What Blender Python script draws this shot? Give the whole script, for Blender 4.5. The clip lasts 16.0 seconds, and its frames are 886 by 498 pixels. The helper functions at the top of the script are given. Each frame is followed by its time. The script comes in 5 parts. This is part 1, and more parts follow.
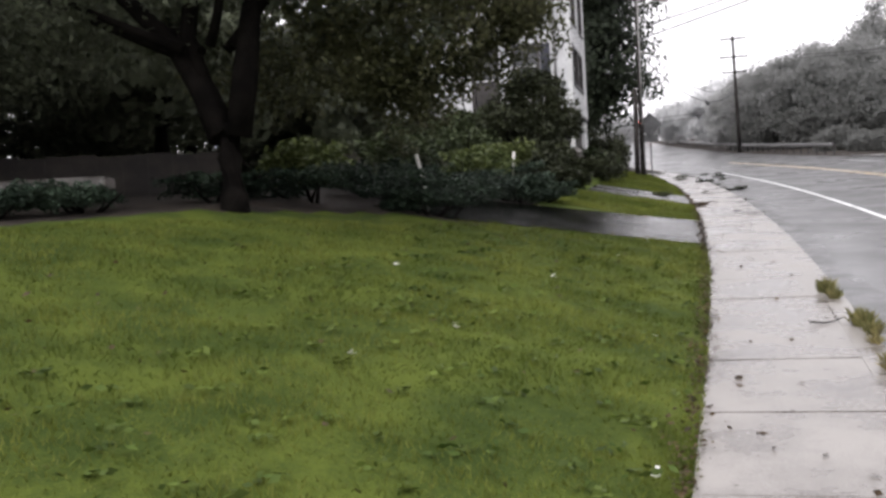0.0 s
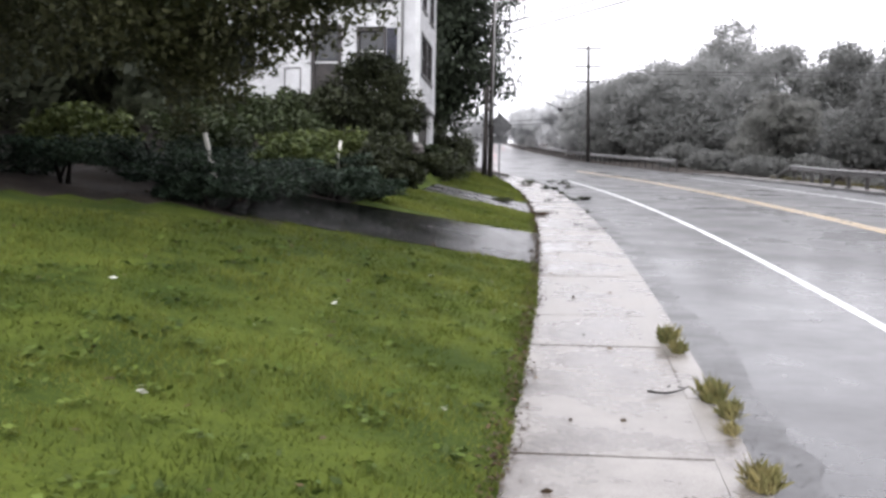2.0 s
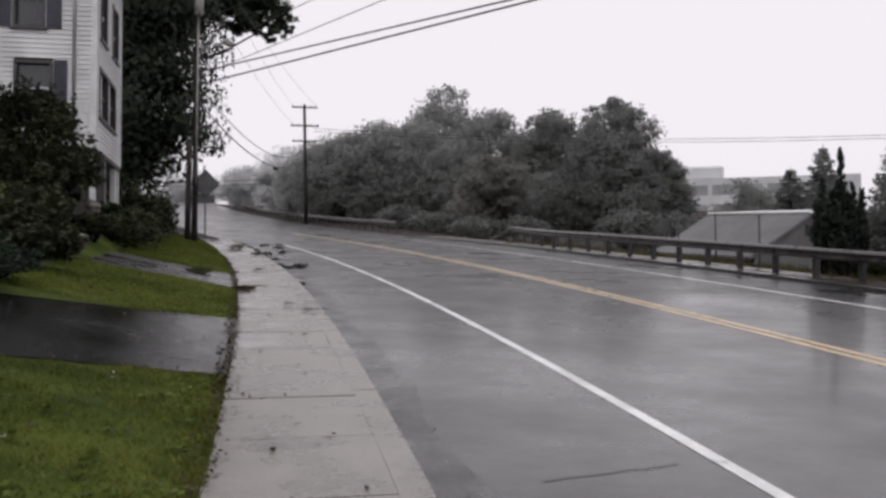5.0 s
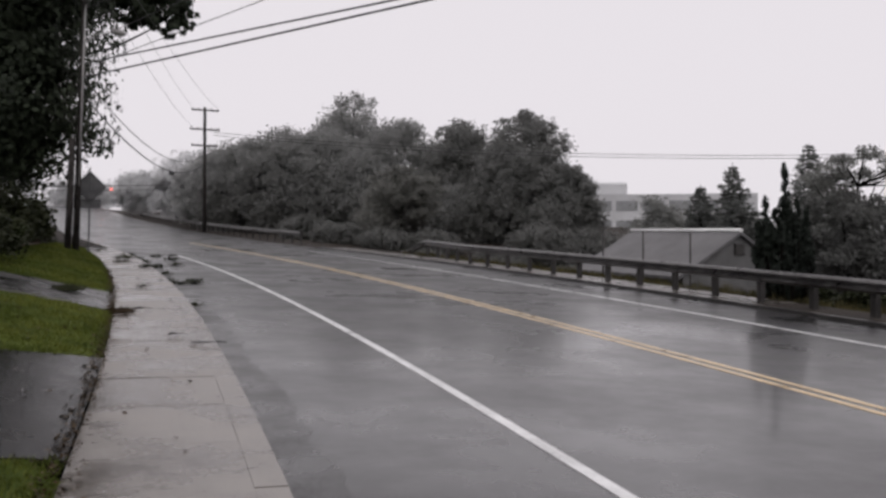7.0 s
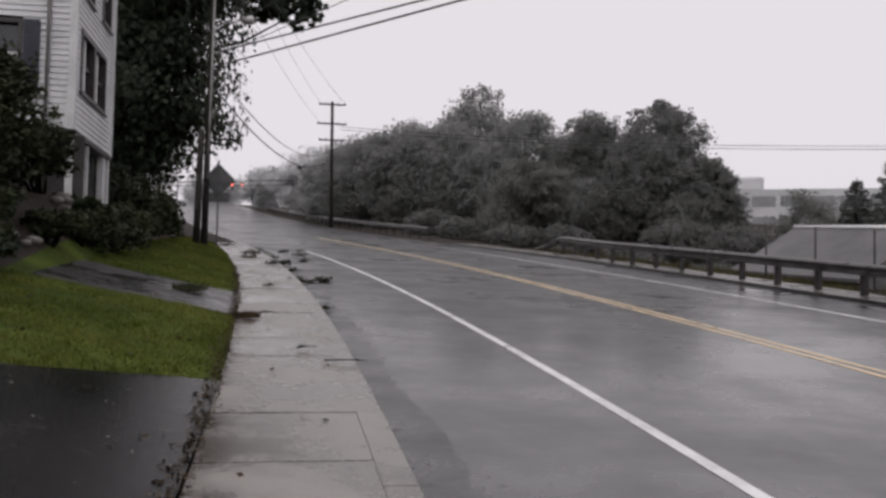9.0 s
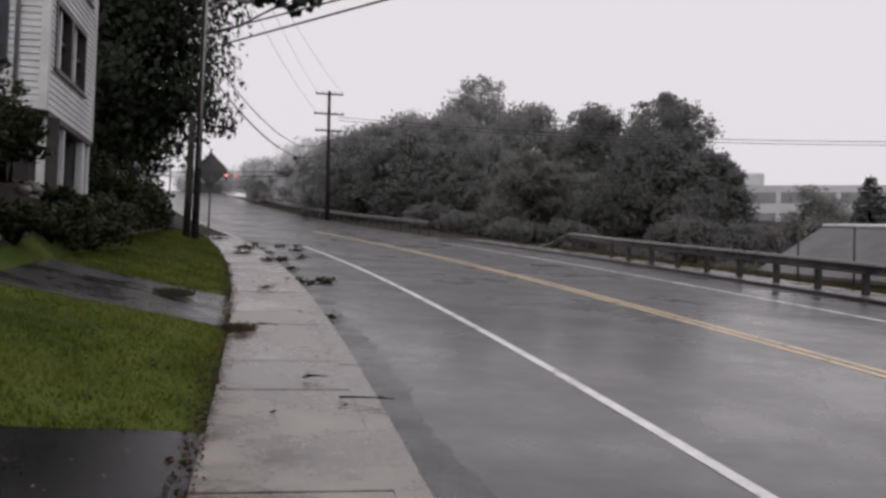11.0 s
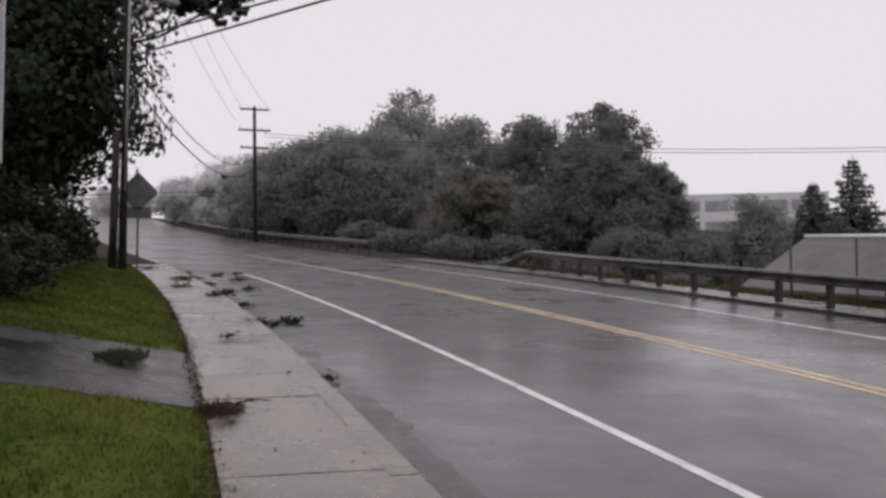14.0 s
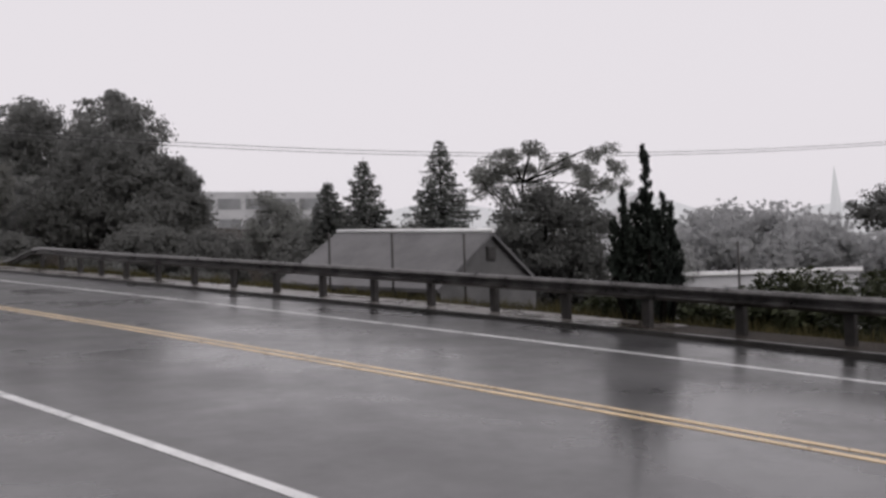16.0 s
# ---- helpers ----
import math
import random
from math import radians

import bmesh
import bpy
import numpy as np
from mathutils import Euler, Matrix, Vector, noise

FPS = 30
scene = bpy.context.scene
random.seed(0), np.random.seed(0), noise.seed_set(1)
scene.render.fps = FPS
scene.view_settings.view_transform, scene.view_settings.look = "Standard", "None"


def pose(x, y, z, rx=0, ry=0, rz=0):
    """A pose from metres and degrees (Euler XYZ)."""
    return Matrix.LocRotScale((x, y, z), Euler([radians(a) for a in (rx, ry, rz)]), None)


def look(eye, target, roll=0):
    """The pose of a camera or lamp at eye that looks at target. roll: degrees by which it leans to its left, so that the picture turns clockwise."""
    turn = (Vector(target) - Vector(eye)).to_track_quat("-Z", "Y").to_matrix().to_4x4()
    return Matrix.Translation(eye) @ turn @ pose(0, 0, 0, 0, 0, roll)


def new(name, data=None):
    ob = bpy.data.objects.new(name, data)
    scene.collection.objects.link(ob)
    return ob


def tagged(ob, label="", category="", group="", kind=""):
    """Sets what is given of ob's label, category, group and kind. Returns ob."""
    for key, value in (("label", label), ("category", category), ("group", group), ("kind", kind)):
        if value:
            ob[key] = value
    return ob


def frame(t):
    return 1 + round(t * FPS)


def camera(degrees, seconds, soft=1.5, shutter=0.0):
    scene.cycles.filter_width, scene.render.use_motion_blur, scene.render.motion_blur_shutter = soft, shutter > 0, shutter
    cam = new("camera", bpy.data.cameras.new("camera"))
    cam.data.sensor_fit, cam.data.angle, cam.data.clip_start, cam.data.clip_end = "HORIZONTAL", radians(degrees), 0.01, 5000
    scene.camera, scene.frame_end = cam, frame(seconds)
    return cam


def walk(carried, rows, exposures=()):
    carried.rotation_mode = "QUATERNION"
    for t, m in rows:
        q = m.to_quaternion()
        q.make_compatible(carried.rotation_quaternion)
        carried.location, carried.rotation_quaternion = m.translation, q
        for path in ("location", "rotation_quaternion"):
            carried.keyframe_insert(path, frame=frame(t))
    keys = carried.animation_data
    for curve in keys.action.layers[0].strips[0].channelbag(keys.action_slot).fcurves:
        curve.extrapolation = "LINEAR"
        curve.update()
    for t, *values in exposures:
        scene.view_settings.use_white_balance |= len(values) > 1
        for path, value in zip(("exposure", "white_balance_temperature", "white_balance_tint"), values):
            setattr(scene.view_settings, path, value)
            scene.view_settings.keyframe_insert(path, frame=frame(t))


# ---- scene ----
cam = camera(50.89, 16.0, soft=3.0)
# t, x, y, z, yaw, pitch, roll
PATH = [
    (0.0, 0.000, -0.000, 1.500, 15.01, -1.13, 3.16),
    (0.5, -0.076, 0.506, 1.497, 15.20, -1.47, 3.92),
    (1.0, -0.015, 0.991, 1.557, 15.64, -1.99, 1.45),
    (1.2, 0.024, 1.189, 1.590, 14.95, -2.05, 2.20),
    (1.5, 0.088, 1.511, 1.625, 9.38, -2.04, 3.12),
    (2.0, 0.187, 2.137, 1.648, 5.96, -1.87, -0.94),
    (2.5, 0.225, 2.796, 1.707, 1.18, -1.81, -0.28),
    (3.0, 0.307, 3.414, 1.704, 0.43, -1.48, -0.76),
    (3.5, 0.350, 4.009, 1.752, 0.02, 0.28, 0.12),
    (4.0, 0.428, 4.589, 1.788, -4.80, 1.48, -0.64),
    (4.5, 0.456, 5.172, 1.833, -6.93, 1.74, -1.31),
    (5.0, 0.453, 5.808, 1.890, -11.11, 2.02, 0.19),
    (7.5, 0.682, 8.719, 2.101, -17.26, 2.76, -0.57),
    (8.0, 0.670, 9.276, 2.105, -13.81, 3.13, -2.10),
    (8.5, 0.653, 9.813, 2.150, -12.79, 2.67, -0.87),
    (9.0, 0.658, 10.327, 2.207, -9.70, 2.37, -1.21),
    (9.5, 0.628, 10.849, 2.264, -9.79, 1.75, -1.12),
    (10.0, 0.647, 11.342, 2.296, -9.97, 1.90, -1.36),
    (12.5, 0.338, 13.633, 2.542, -10.52, 2.00, -2.24),
    (13.0, 0.266, 14.112, 2.591, -12.85, 1.75, -1.42),
    (13.5, 0.138, 14.587, 2.643, -14.16, 2.08, -0.50),
    (14.0, -0.034, 15.044, 2.690, -14.89, 2.97, 0.11),
    (14.5, -0.094, 15.482, 2.716, -17.95, 3.12, 0.36),
    (14.8, -0.093, 15.755, 2.727, -21.00, 3.35, 0.33),
    (15.0, -0.090, 15.940, 2.734, -26.53, 3.34, 0.29),
    (15.5, -0.017, 16.390, 2.743, -38.15, 2.42, 0.00),
    (15.8, 0.068, 16.644, 2.724, -43.50, 2.90, 1.10),
    (16.0, 0.133, 16.810, 2.700, -44.44, 2.35, 1.84),
]
EXPOSURES = [(0.0, 1.3, 6400, 10), (0.5, 1.6, 6200, 9.5), (1.0, 1.73, 6200, 9.5), (1.5, 1.73, 6200, 9.5), (2.5, 1.4, 6250, 10), (3.5, 1.1, 6280, 10.5), (5.0, 0.35, 6420, 11), (7.5, 0.17, 6480, 12), (10.0, 0.13, 6480, 12), (12.5, 0.15, 6480, 12), (15.0, 0.22, 6480, 12), (15.5, 0.25, 6480, 12), (16.0, 0.15, 6480, 12)]
walk(cam, [(t, pose(x, y, z, 90 + pitch, roll, yaw)) for t, x, y, z, yaw, pitch, roll in PATH], EXPOSURES)

# ---- light: a bright overcast sky in the rain ----
world = bpy.data.worlds.new("rain_sky")
scene.world = world
world.use_nodes = True
wn, wl = world.node_tree.nodes, world.node_tree.links
wn.clear()
SUN_EL, SUN_AZ = radians(52), radians(200)
sky = wn.new("ShaderNodeTexSky")
sky.sky_type, sky.sun_disc, sky.sun_elevation, sky.sun_rotation = "NISHITA", False, SUN_EL, SUN_AZ
sky.dust_density = 6.0
grey = wn.new("ShaderNodeHueSaturation")
grey.inputs["Saturation"].default_value = 0.1
dim = wn.new("ShaderNodeMix")
dim.data_type, dim.blend_type = "RGBA", "MIX"
dim.inputs["Factor"].default_value = 0.9
dim.inputs["B"].default_value = (7.12, 6.82, 7.08, 1)
bg = wn.new("ShaderNodeBackground")
bg.inputs["Strength"].default_value = 0.105
wo = wn.new("ShaderNodeOutputWorld")
wl.new(sky.outputs[0], grey.inputs["Color"])
wl.new(grey.outputs[0], dim.inputs["A"])
wl.new(dim.outputs["Result"], bg.inputs["Color"])
wl.new(bg.outputs[0], wo.inputs["Surface"])
sun = new("sun", bpy.data.lights.new("sun", "SUN"))
sun.data.energy, sun.data.angle, sun.data.color = 0.6, radians(30), (1.0, 0.98, 0.95)
sun.matrix_world = look((0, 0, 60), (0 - 25 * math.sin(SUN_AZ), 0 - 25 * math.cos(SUN_AZ), 60 - 25 * math.tan(SUN_EL)))


# ---- materials ----
def material(name, a, b, rough=0.6, scale=6.0, fine=60.0, bump=0.3, metal=0.0, spec=0.5, rough2=None, each=0.0, coat=0.0, dist=0.02, translucent=0.0):
    """A surface that goes between the colours a and b, with coarse stains, fine grain and relief."""
    m = bpy.data.materials.new(name)
    m.use_nodes = True
    n, l = m.node_tree.nodes, m.node_tree.links
    p = n["Principled BSDF"]
    geo = n.new("ShaderNodeNewGeometry")
    co = n.new("ShaderNodeNewGeometry").outputs["Position"]
    n1, n2 = n.new("ShaderNodeTexNoise"), n.new("ShaderNodeTexNoise")
    for t, s, d in ((n1, scale, 5), (n2, fine, 3)):
        t.inputs["Scale"].default_value, t.inputs["Detail"].default_value, t.inputs["Roughness"].default_value = s, d, 0.65
        l.new(co, t.inputs["Vector"])
    add = n.new("ShaderNodeMath")
    add.operation = "MULTIPLY_ADD"
    l.new(n2.outputs["Fac"], add.inputs[0])
    add.inputs[1].default_value = 0.5
    l.new(n1.outputs["Fac"], add.inputs[2])
    ramp = n.new("ShaderNodeMapRange")
    ramp.inputs["From Min"].default_value, ramp.inputs["From Max"].default_value = 0.63, 0.87
    l.new(add.outputs[0], ramp.inputs["Value"])
    mix = n.new("ShaderNodeMix")
    mix.data_type = "RGBA"
    mix.inputs["A"].default_value, mix.inputs["B"].default_value = (*a, 1), (*b, 1)
    l.new(ramp.outputs[0], mix.inputs["Factor"])
    colour = mix.outputs["Result"]
    if each:
        hsv = n.new("ShaderNodeHueSaturation")
        val = n.new("ShaderNodeMapRange")
        val.inputs["To Min"].default_value, val.inputs["To Max"].default_value = 1 - each, 1 + each
        l.new(geo.outputs["Random Per Island"], val.inputs["Value"])
        l.new(val.outputs[0], hsv.inputs["Value"])
        l.new(colour, hsv.inputs["Color"])
        colour = hsv.outputs[0]
    l.new(colour, p.inputs["Base Color"])
    p.inputs["Metallic"].default_value = metal
    p.inputs["Specular IOR Level"].default_value = spec
    p.inputs["Coat Weight"].default_value = coat
    p.inputs["Coat Roughness"].default_value = 0.12
    if rough2 is None:
        p.inputs["Roughness"].default_value = rough
    else:
        rr = n.new("ShaderNodeMapRange")
        rr.inputs["From Min"].default_value, rr.inputs["From Max"].default_value = 0.35, 0.65
        rr.inputs["To Min"].default_value, rr.inputs["To Max"].default_value = rough, rough2
        l.new(n1.outputs["Fac"], rr.inputs["Value"])
        l.new(rr.outputs[0], p.inputs["Roughness"])
    if bump:
        bp = n.new("ShaderNodeBump")
        bp.inputs["Strength"].default_value, bp.inputs["Distance"].default_value = bump, dist
        l.new(n2.outputs["Fac"], bp.inputs["Height"])
        l.new(bp.outputs[0], p.inputs["Normal"])
    if translucent:
        tr, ms = n.new("ShaderNodeBsdfTranslucent"), n.new("ShaderNodeMixShader")
        ms.inputs[0].default_value = translucent
        l.new(colour, tr.inputs["Color"])
        l.new(p.outputs[0], ms.inputs[1])
        l.new(tr.outputs[0], ms.inputs[2])
        l.new(ms.outputs[0], n["Material Output"].inputs["Surface"])
    return m


def glowing(name, colour, strength):
    m = bpy.data.materials.new(name)
    m.use_nodes = True
    p = m.node_tree.nodes["Principled BSDF"]
    p.inputs["Base Color"].default_value = (0.02, 0.02, 0.02, 1)
    p.inputs["Emission Color"].default_value, p.inputs["Emission Strength"].default_value = (*colour, 1), strength
    return m


ASPHALT = material("wet_asphalt", (0.012, 0.0116, 0.0124), (0.034, 0.033, 0.034), 0.2, 0.42, 90, 0.12, spec=0.6, rough2=0.5, coat=0.27, dist=0.006)
DRIVE = material("driveway_asphalt", (0.0025, 0.0025, 0.0025), (0.009, 0.0082, 0.0078), 0.08, 0.8, 70, 0.35, spec=0.1, rough2=0.3, dist=0.006)
CONCRETE = material("wet_concrete", (0.065, 0.053, 0.043), (0.275, 0.255, 0.238), 0.12, 1.1, 120, 0.15, rough2=0.45, each=0.0, dist=0.004)
STRIP = material("wet_verge_concrete", (0.05, 0.043, 0.037), (0.15, 0.138, 0.128), 0.15, 1.3, 90, 0.2, rough2=0.45, dist=0.005)
PATHWET = material("wet_path", (0.016, 0.0155, 0.0155), (0.04, 0.038, 0.038), 0.15, 1.1, 90, 0.35, spec=0.4, rough2=0.5, dist=0.008)
BERM = material("dark_berm", (0.018, 0.017, 0.016), (0.04, 0.038, 0.035), 0.35, 2, 60, 0.4, dist=0.01)
SOIL = material("lawn_soil", (0.032, 0.05, 0.009), (0.078, 0.1, 0.016), 0.9, 1.1, 45, 0.6, spec=0.1, dist=0.03)
EARTH = material("brown_earth", (0.013, 0.01, 0.008), (0.034, 0.026, 0.0195), 0.8, 1.5, 40, 0.7, spec=0.25, dist=0.03)
GRASS = material("grass_blades", (0.06, 0.083, 0.013), (0.13, 0.145, 0.029), 0.55, 0.9, 9, 0, spec=0.14, each=0.27, translucent=0.25)
ROUGHGRASS = material("rough_grass", (0.11, 0.115, 0.038), (0.25, 0.21, 0.09), 0.55, 1.5, 30, 0, spec=0.3, each=0.4, translucent=0.2)
DEADLEAF = material("fallen_leaves", (0.026, 0.016, 0.009), (0.075, 0.05, 0.024), 0.6, 6, 60, 0.2, spec=0.2, each=0.4)
PALELEAF = material("pale_leaf", (0.45, 0.45, 0.4), (0.6, 0.6, 0.55), 0.5, 6, 60, 0.2)
PAINT = material("white_line_paint", (0.5, 0.5, 0.5), (0.78, 0.78, 0.78), 0.25, 2.5, 70, 0.2, rough2=0.45, dist=0.004)
YELLOW = material("yellow_line_paint", (0.5, 0.36, 0.19), (0.75, 0.57, 0.35), 0.25, 2.5, 70, 0.2, rough2=0.45, dist=0.004)
SIDING = material("white_siding", (0.44, 0.44, 0.45), (0.6, 0.6, 0.61), 0.45, 0.9, 40, 0.1, dist=0.004)
TRIM = material("white_trim", (0.5, 0.5, 0.5), (0.64, 0.64, 0.64), 0.4, 1.5, 40, 0.1, dist=0.004)
DARKTRIM = material("dark_frame", (0.02, 0.018, 0.018), (0.05, 0.042, 0.04), 0.4, 3, 60, 0.1)
SHUTTER = material("blue_shutter", (0.02, 0.021, 0.034), (0.035, 0.037, 0.056), 0.45, 3, 60, 0.15)
# Near-black, standing in for the shaded recess under the house; also plain dark boards.
RECESS = material("dark_recess_and_boards", (0.015, 0.014, 0.013), (0.04, 0.037, 0.034), 0.7, 2, 40, 0.3)
GLASS = material("window_glass", (0.012, 0.014, 0.016), (0.03, 0.032, 0.036), 0.04, 0.6, 10, 0, spec=0.7)
ROOF = material("house_roof", (0.06, 0.058, 0.058), (0.11, 0.105, 0.105), 0.55, 2, 50, 0.5)
METALROOF = material("grey_roof", (0.085, 0.083, 0.085), (0.125, 0.122, 0.125), 0.5, 0.8, 40, 0.15, spec=0.3)
WHITECAP = material("white_ridge_cap", (0.7, 0.7, 0.7), (0.85, 0.85, 0.85), 0.4, 2, 40, 0.05)
STEEL = material("galvanised_rail", (0.06, 0.057, 0.056), (0.16, 0.155, 0.153), 0.25, 2.2, 60, 0.2, metal=0.85, rough2=0.45, dist=0.004)
POSTS = material("dark_post", (0.014, 0.012, 0.011), (0.036, 0.032, 0.03), 0.55, 4, 60, 0.3)
POLEWOOD = material("weathered_pole", (0.014, 0.012, 0.011), (0.035, 0.031, 0.029), 0.8, 2.5, 60, 0.4, spec=0.2)
PALEPOLE = material("pale_conduit", (0.18, 0.175, 0.17), (0.28, 0.27, 0.265), 0.5, 2, 50, 0.2)
WIRE = material("black_wire", (0.03, 0.03, 0.032), (0.06, 0.06, 0.062), 0.6, 3, 40, 0)
SIGNBACK = material("sign_back", (0.07, 0.07, 0.072), (0.11, 0.11, 0.112), 0.4, 3, 40, 0.1, metal=0.5)
STAKE = material("pale_stake", (0.45, 0.44, 0.4), (0.62, 0.6, 0.55), 0.6, 5, 60, 0.2)
STONE = material("bank_stone", (0.07, 0.065, 0.06), (0.2, 0.185, 0.17), 0.5, 3, 50, 0.6)
FENCEWOOD = material("dark_fence_boards", (0.012, 0.009, 0.008), (0.034, 0.026, 0.021), 0.7, 2, 50, 0.5)
BRICKISH = material("reddish_wall", (0.05, 0.028, 0.022), (0.11, 0.065, 0.05), 0.6, 2, 50, 0.5)
BARK = material("wet_bark", (0.0035, 0.003, 0.0027), (0.0095, 0.008, 0.007), 0.9, 4, 40, 0.8, spec=0.05)
OFFICE = material("pale_office_wall", (0.42, 0.42, 0.43), (0.52, 0.52, 0.53), 0.6, 0.2, 10, 0.05)
# Far window colour lifted to grey, haze put into the paint.
OFFICEGLASS = material("hazed_far_windows", (0.17, 0.175, 0.18), (0.25, 0.255, 0.26), 0.2, 0.3, 10, 0)
BARNWALL = material("grey_gable_boards", (0.07, 0.069, 0.069), (0.11, 0.108, 0.108), 0.6, 1.2, 40, 0.15)
# Pale far walls, lightened further for haze; the window curtain shares it.
PALEHOUSE = material("hazed_wall_and_curtain", (0.44, 0.44, 0.45), (0.54, 0.54, 0.55), 0.6, 0.4, 10, 0.05)


def foliage(name, a, b, each=0.4, rough=0.6, through_light=0.2):
    return material(name, a, b, rough, 0.5, 5.0, 0, spec=0.18, each=each, translucent=through_light)


LEAF_DARK = foliage("dark_wet_leaves", (0.019, 0.023, 0.012), (0.048, 0.054, 0.028))
# Lighter copy of the dark leaves, raised to offset shade under the canopy.
LEAF_BACK = foliage("lifted_garden_leaves", (0.055, 0.063, 0.042), (0.125, 0.138, 0.09), 0.4, 0.6, 0.4)
LEAF_HOUSE = foliage("maple_leaves", (0.016, 0.022, 0.013), (0.036, 0.046, 0.028))
# Far leaf colours carry the rain haze: greyed, and paler with distance.
LEAF_WOODS = foliage("hazed_woodland_leaves", (0.285, 0.287, 0.28), (0.34, 0.342, 0.333), 0.05, 1.0, 0.65)
LEAF_HAZE = foliage("hazier_woodland_leaves", (0.42, 0.422, 0.416), (0.48, 0.482, 0.475), 0.05, 1.0, 0.65)
LEAF_OAK = foliage("hazed_oak_leaves", (0.215, 0.217, 0.21), (0.265, 0.267, 0.258), 0.06, 1.0, 0.65)
LEAF_FAR = foliage("hazed_far_leaves", (0.58, 0.582, 0.585), (0.66, 0.662, 0.665), 0.03, 1.0, 0.6)
LEAF_MID = foliage("hazed_valley_leaves", (0.21, 0.213, 0.203), (0.27, 0.274, 0.26), 0.08, 0.95, 0.5)
LEAF_CONIFER = foliage("hazed_conifer_needles", (0.14, 0.146, 0.14), (0.2, 0.207, 0.198), 0.18, 0.9, 0.4)
LEAF_CYPRESS = foliage("cypress_needles", (0.016, 0.02, 0.017), (0.034, 0.042, 0.034), 0.35)
LEAF_JUNIPER = foliage("juniper_needles", (0.014, 0.025, 0.016), (0.036, 0.054, 0.035), 0.4)
LEAF_LIGHT = foliage("light_green_leaves", (0.04, 0.056, 0.016), (0.1, 0.12, 0.04), 0.4)
LEAF_SHRUB = foliage("shrub_leaves", (0.024, 0.034, 0.014), (0.06, 0.075, 0.033), 0.4)
LEAF_OLIVE = foliage("olive_leaves", (0.055, 0.06, 0.032), (0.13, 0.132, 0.068), 0.4, 0.6, 0.4)
# Undergrowth and small tree: haze grey in the leaf colour, undergrowth darker.
LEAF_UNDER = foliage("hazed_undergrowth_leaves", (0.18, 0.182, 0.174), (0.225, 0.227, 0.218), 0.07, 1.0, 0.6)
LEAF_SMALL_HAZED = foliage("hazed_small_tree_leaves", (0.215, 0.215, 0.202), (0.265, 0.265, 0.248), 0.07, 1.0, 0.65)


# ---- builders ----
def thing(name, label, category, at=(0, 0, 0), turn=0.0, group="", kind=""):
    ob = new(name)
    ob.empty_display_size = 0.1
    ob.matrix_basis = pose(*at, 0, 0, turn)
    return tagged(ob, label, category, group, kind)


def part(name, bm, mat, parent, label="", kind=""):
    me = bpy.data.meshes.new(name)
    bm.to_mesh(me)
    bm.free()
    me.materials.append(mat)
    ob = new(name, me)
    ob.parent = parent
    return tagged(ob, label, kind=kind)


def raw(name, verts, faces, mat, parent=None, label="", kind="", smooth=False, category=""):
    me = bpy.data.meshes.new(name)
    verts = np.asarray(verts, np.float32)
    faces = np.asarray(faces, np.int32)
    k = faces.shape[1]
    me.vertices.add(len(verts))
    me.vertices.foreach_set("co", verts.ravel())
    me.loops.add(faces.size)
    me.loops.foreach_set("vertex_index", faces.ravel())
    me.polygons.add(len(faces))
    me.polygons.foreach_set("loop_start", np.arange(0, faces.size, k, dtype=np.int32))
    me.polygons.foreach_set("loop_total", np.full(len(faces), k, np.int32))
    me.polygons.foreach_set("use_smooth", np.full(len(faces), smooth))
    me.update(calc_edges=True)
    me.validate()
    me.materials.append(mat)
    ob = new(name, me)
    if parent is not None:
        ob.parent = parent
    return tagged(ob, label, category, kind=kind)


def box(bm, x0, x1, y0, y1, z0, z1, bevel=0.0):
    v = [bm.verts.new(c) for c in ((x0, y0, z0), (x1, y0, z0), (x1, y1, z0), (x0, y1, z0), (x0, y0, z1), (x1, y0, z1), (x1, y1, z1), (x0, y1, z1))]
    f = [bm.faces.new([v[i] for i in q]) for q in ((3, 2, 1, 0), (4, 5, 6, 7), (0, 1, 5, 4), (1, 2, 6, 5), (2, 3, 7, 6), (3, 0, 4, 7))]
    if bevel:
        bmesh.ops.bevel(bm, geom=list({e for q in f for e in q.edges}), offset=bevel, segments=1, affect="EDGES")
    return bm


def boxed(name, mat, parent, x0, x1, y0, y1, z0, z1, bevel=0.0, label=""):
    return part(name, box(bmesh.new(), x0, x1, y0, y1, z0, z1, bevel), mat, parent, label)


def tube(bm, points, radii, sides=8, cap=True):
    rings = []
    for i, (p, r) in enumerate(zip(points, radii)):
        a, b = Vector(points[max(i - 1, 0)]), Vector(points[min(i + 1, len(points) - 1)])
        q = (b - a).to_track_quat("Z", "Y")
        rings.append([bm.verts.new(Vector(p) + q @ Vector((r * math.cos(6.2832 * k / sides), r * math.sin(6.2832 * k / sides), 0))) for k in range(sides)])
    for u, w in zip(rings, rings[1:]):
        for k in range(sides):
            f = bm.faces.new((u[k], u[(k + 1) % sides], w[(k + 1) % sides], w[k]))
            f.smooth = True
    if cap:
        bm.faces.new(rings[0][::-1])
        bm.faces.new(rings[-1])
    return bm


# ---- the lie of the land ----
K = -0.002085


def bend(y):
    """How far the road has swung from its straight line at y."""
    y = np.asarray(y, float)
    far = K * 37 ** 2 + 2 * K * 37 * (y - 52)
    near = K * 30 ** 2 - 2 * K * 30 * (-15 - y) * -1
    return np.where(y > 52, far, np.where(y < -15, near, K * (y - 15) ** 2))


def step(a, b, v):
    s = np.clip((np.asarray(v, float) - a) / (b - a), 0, 1)
    return s * s * (3 - 2 * s)


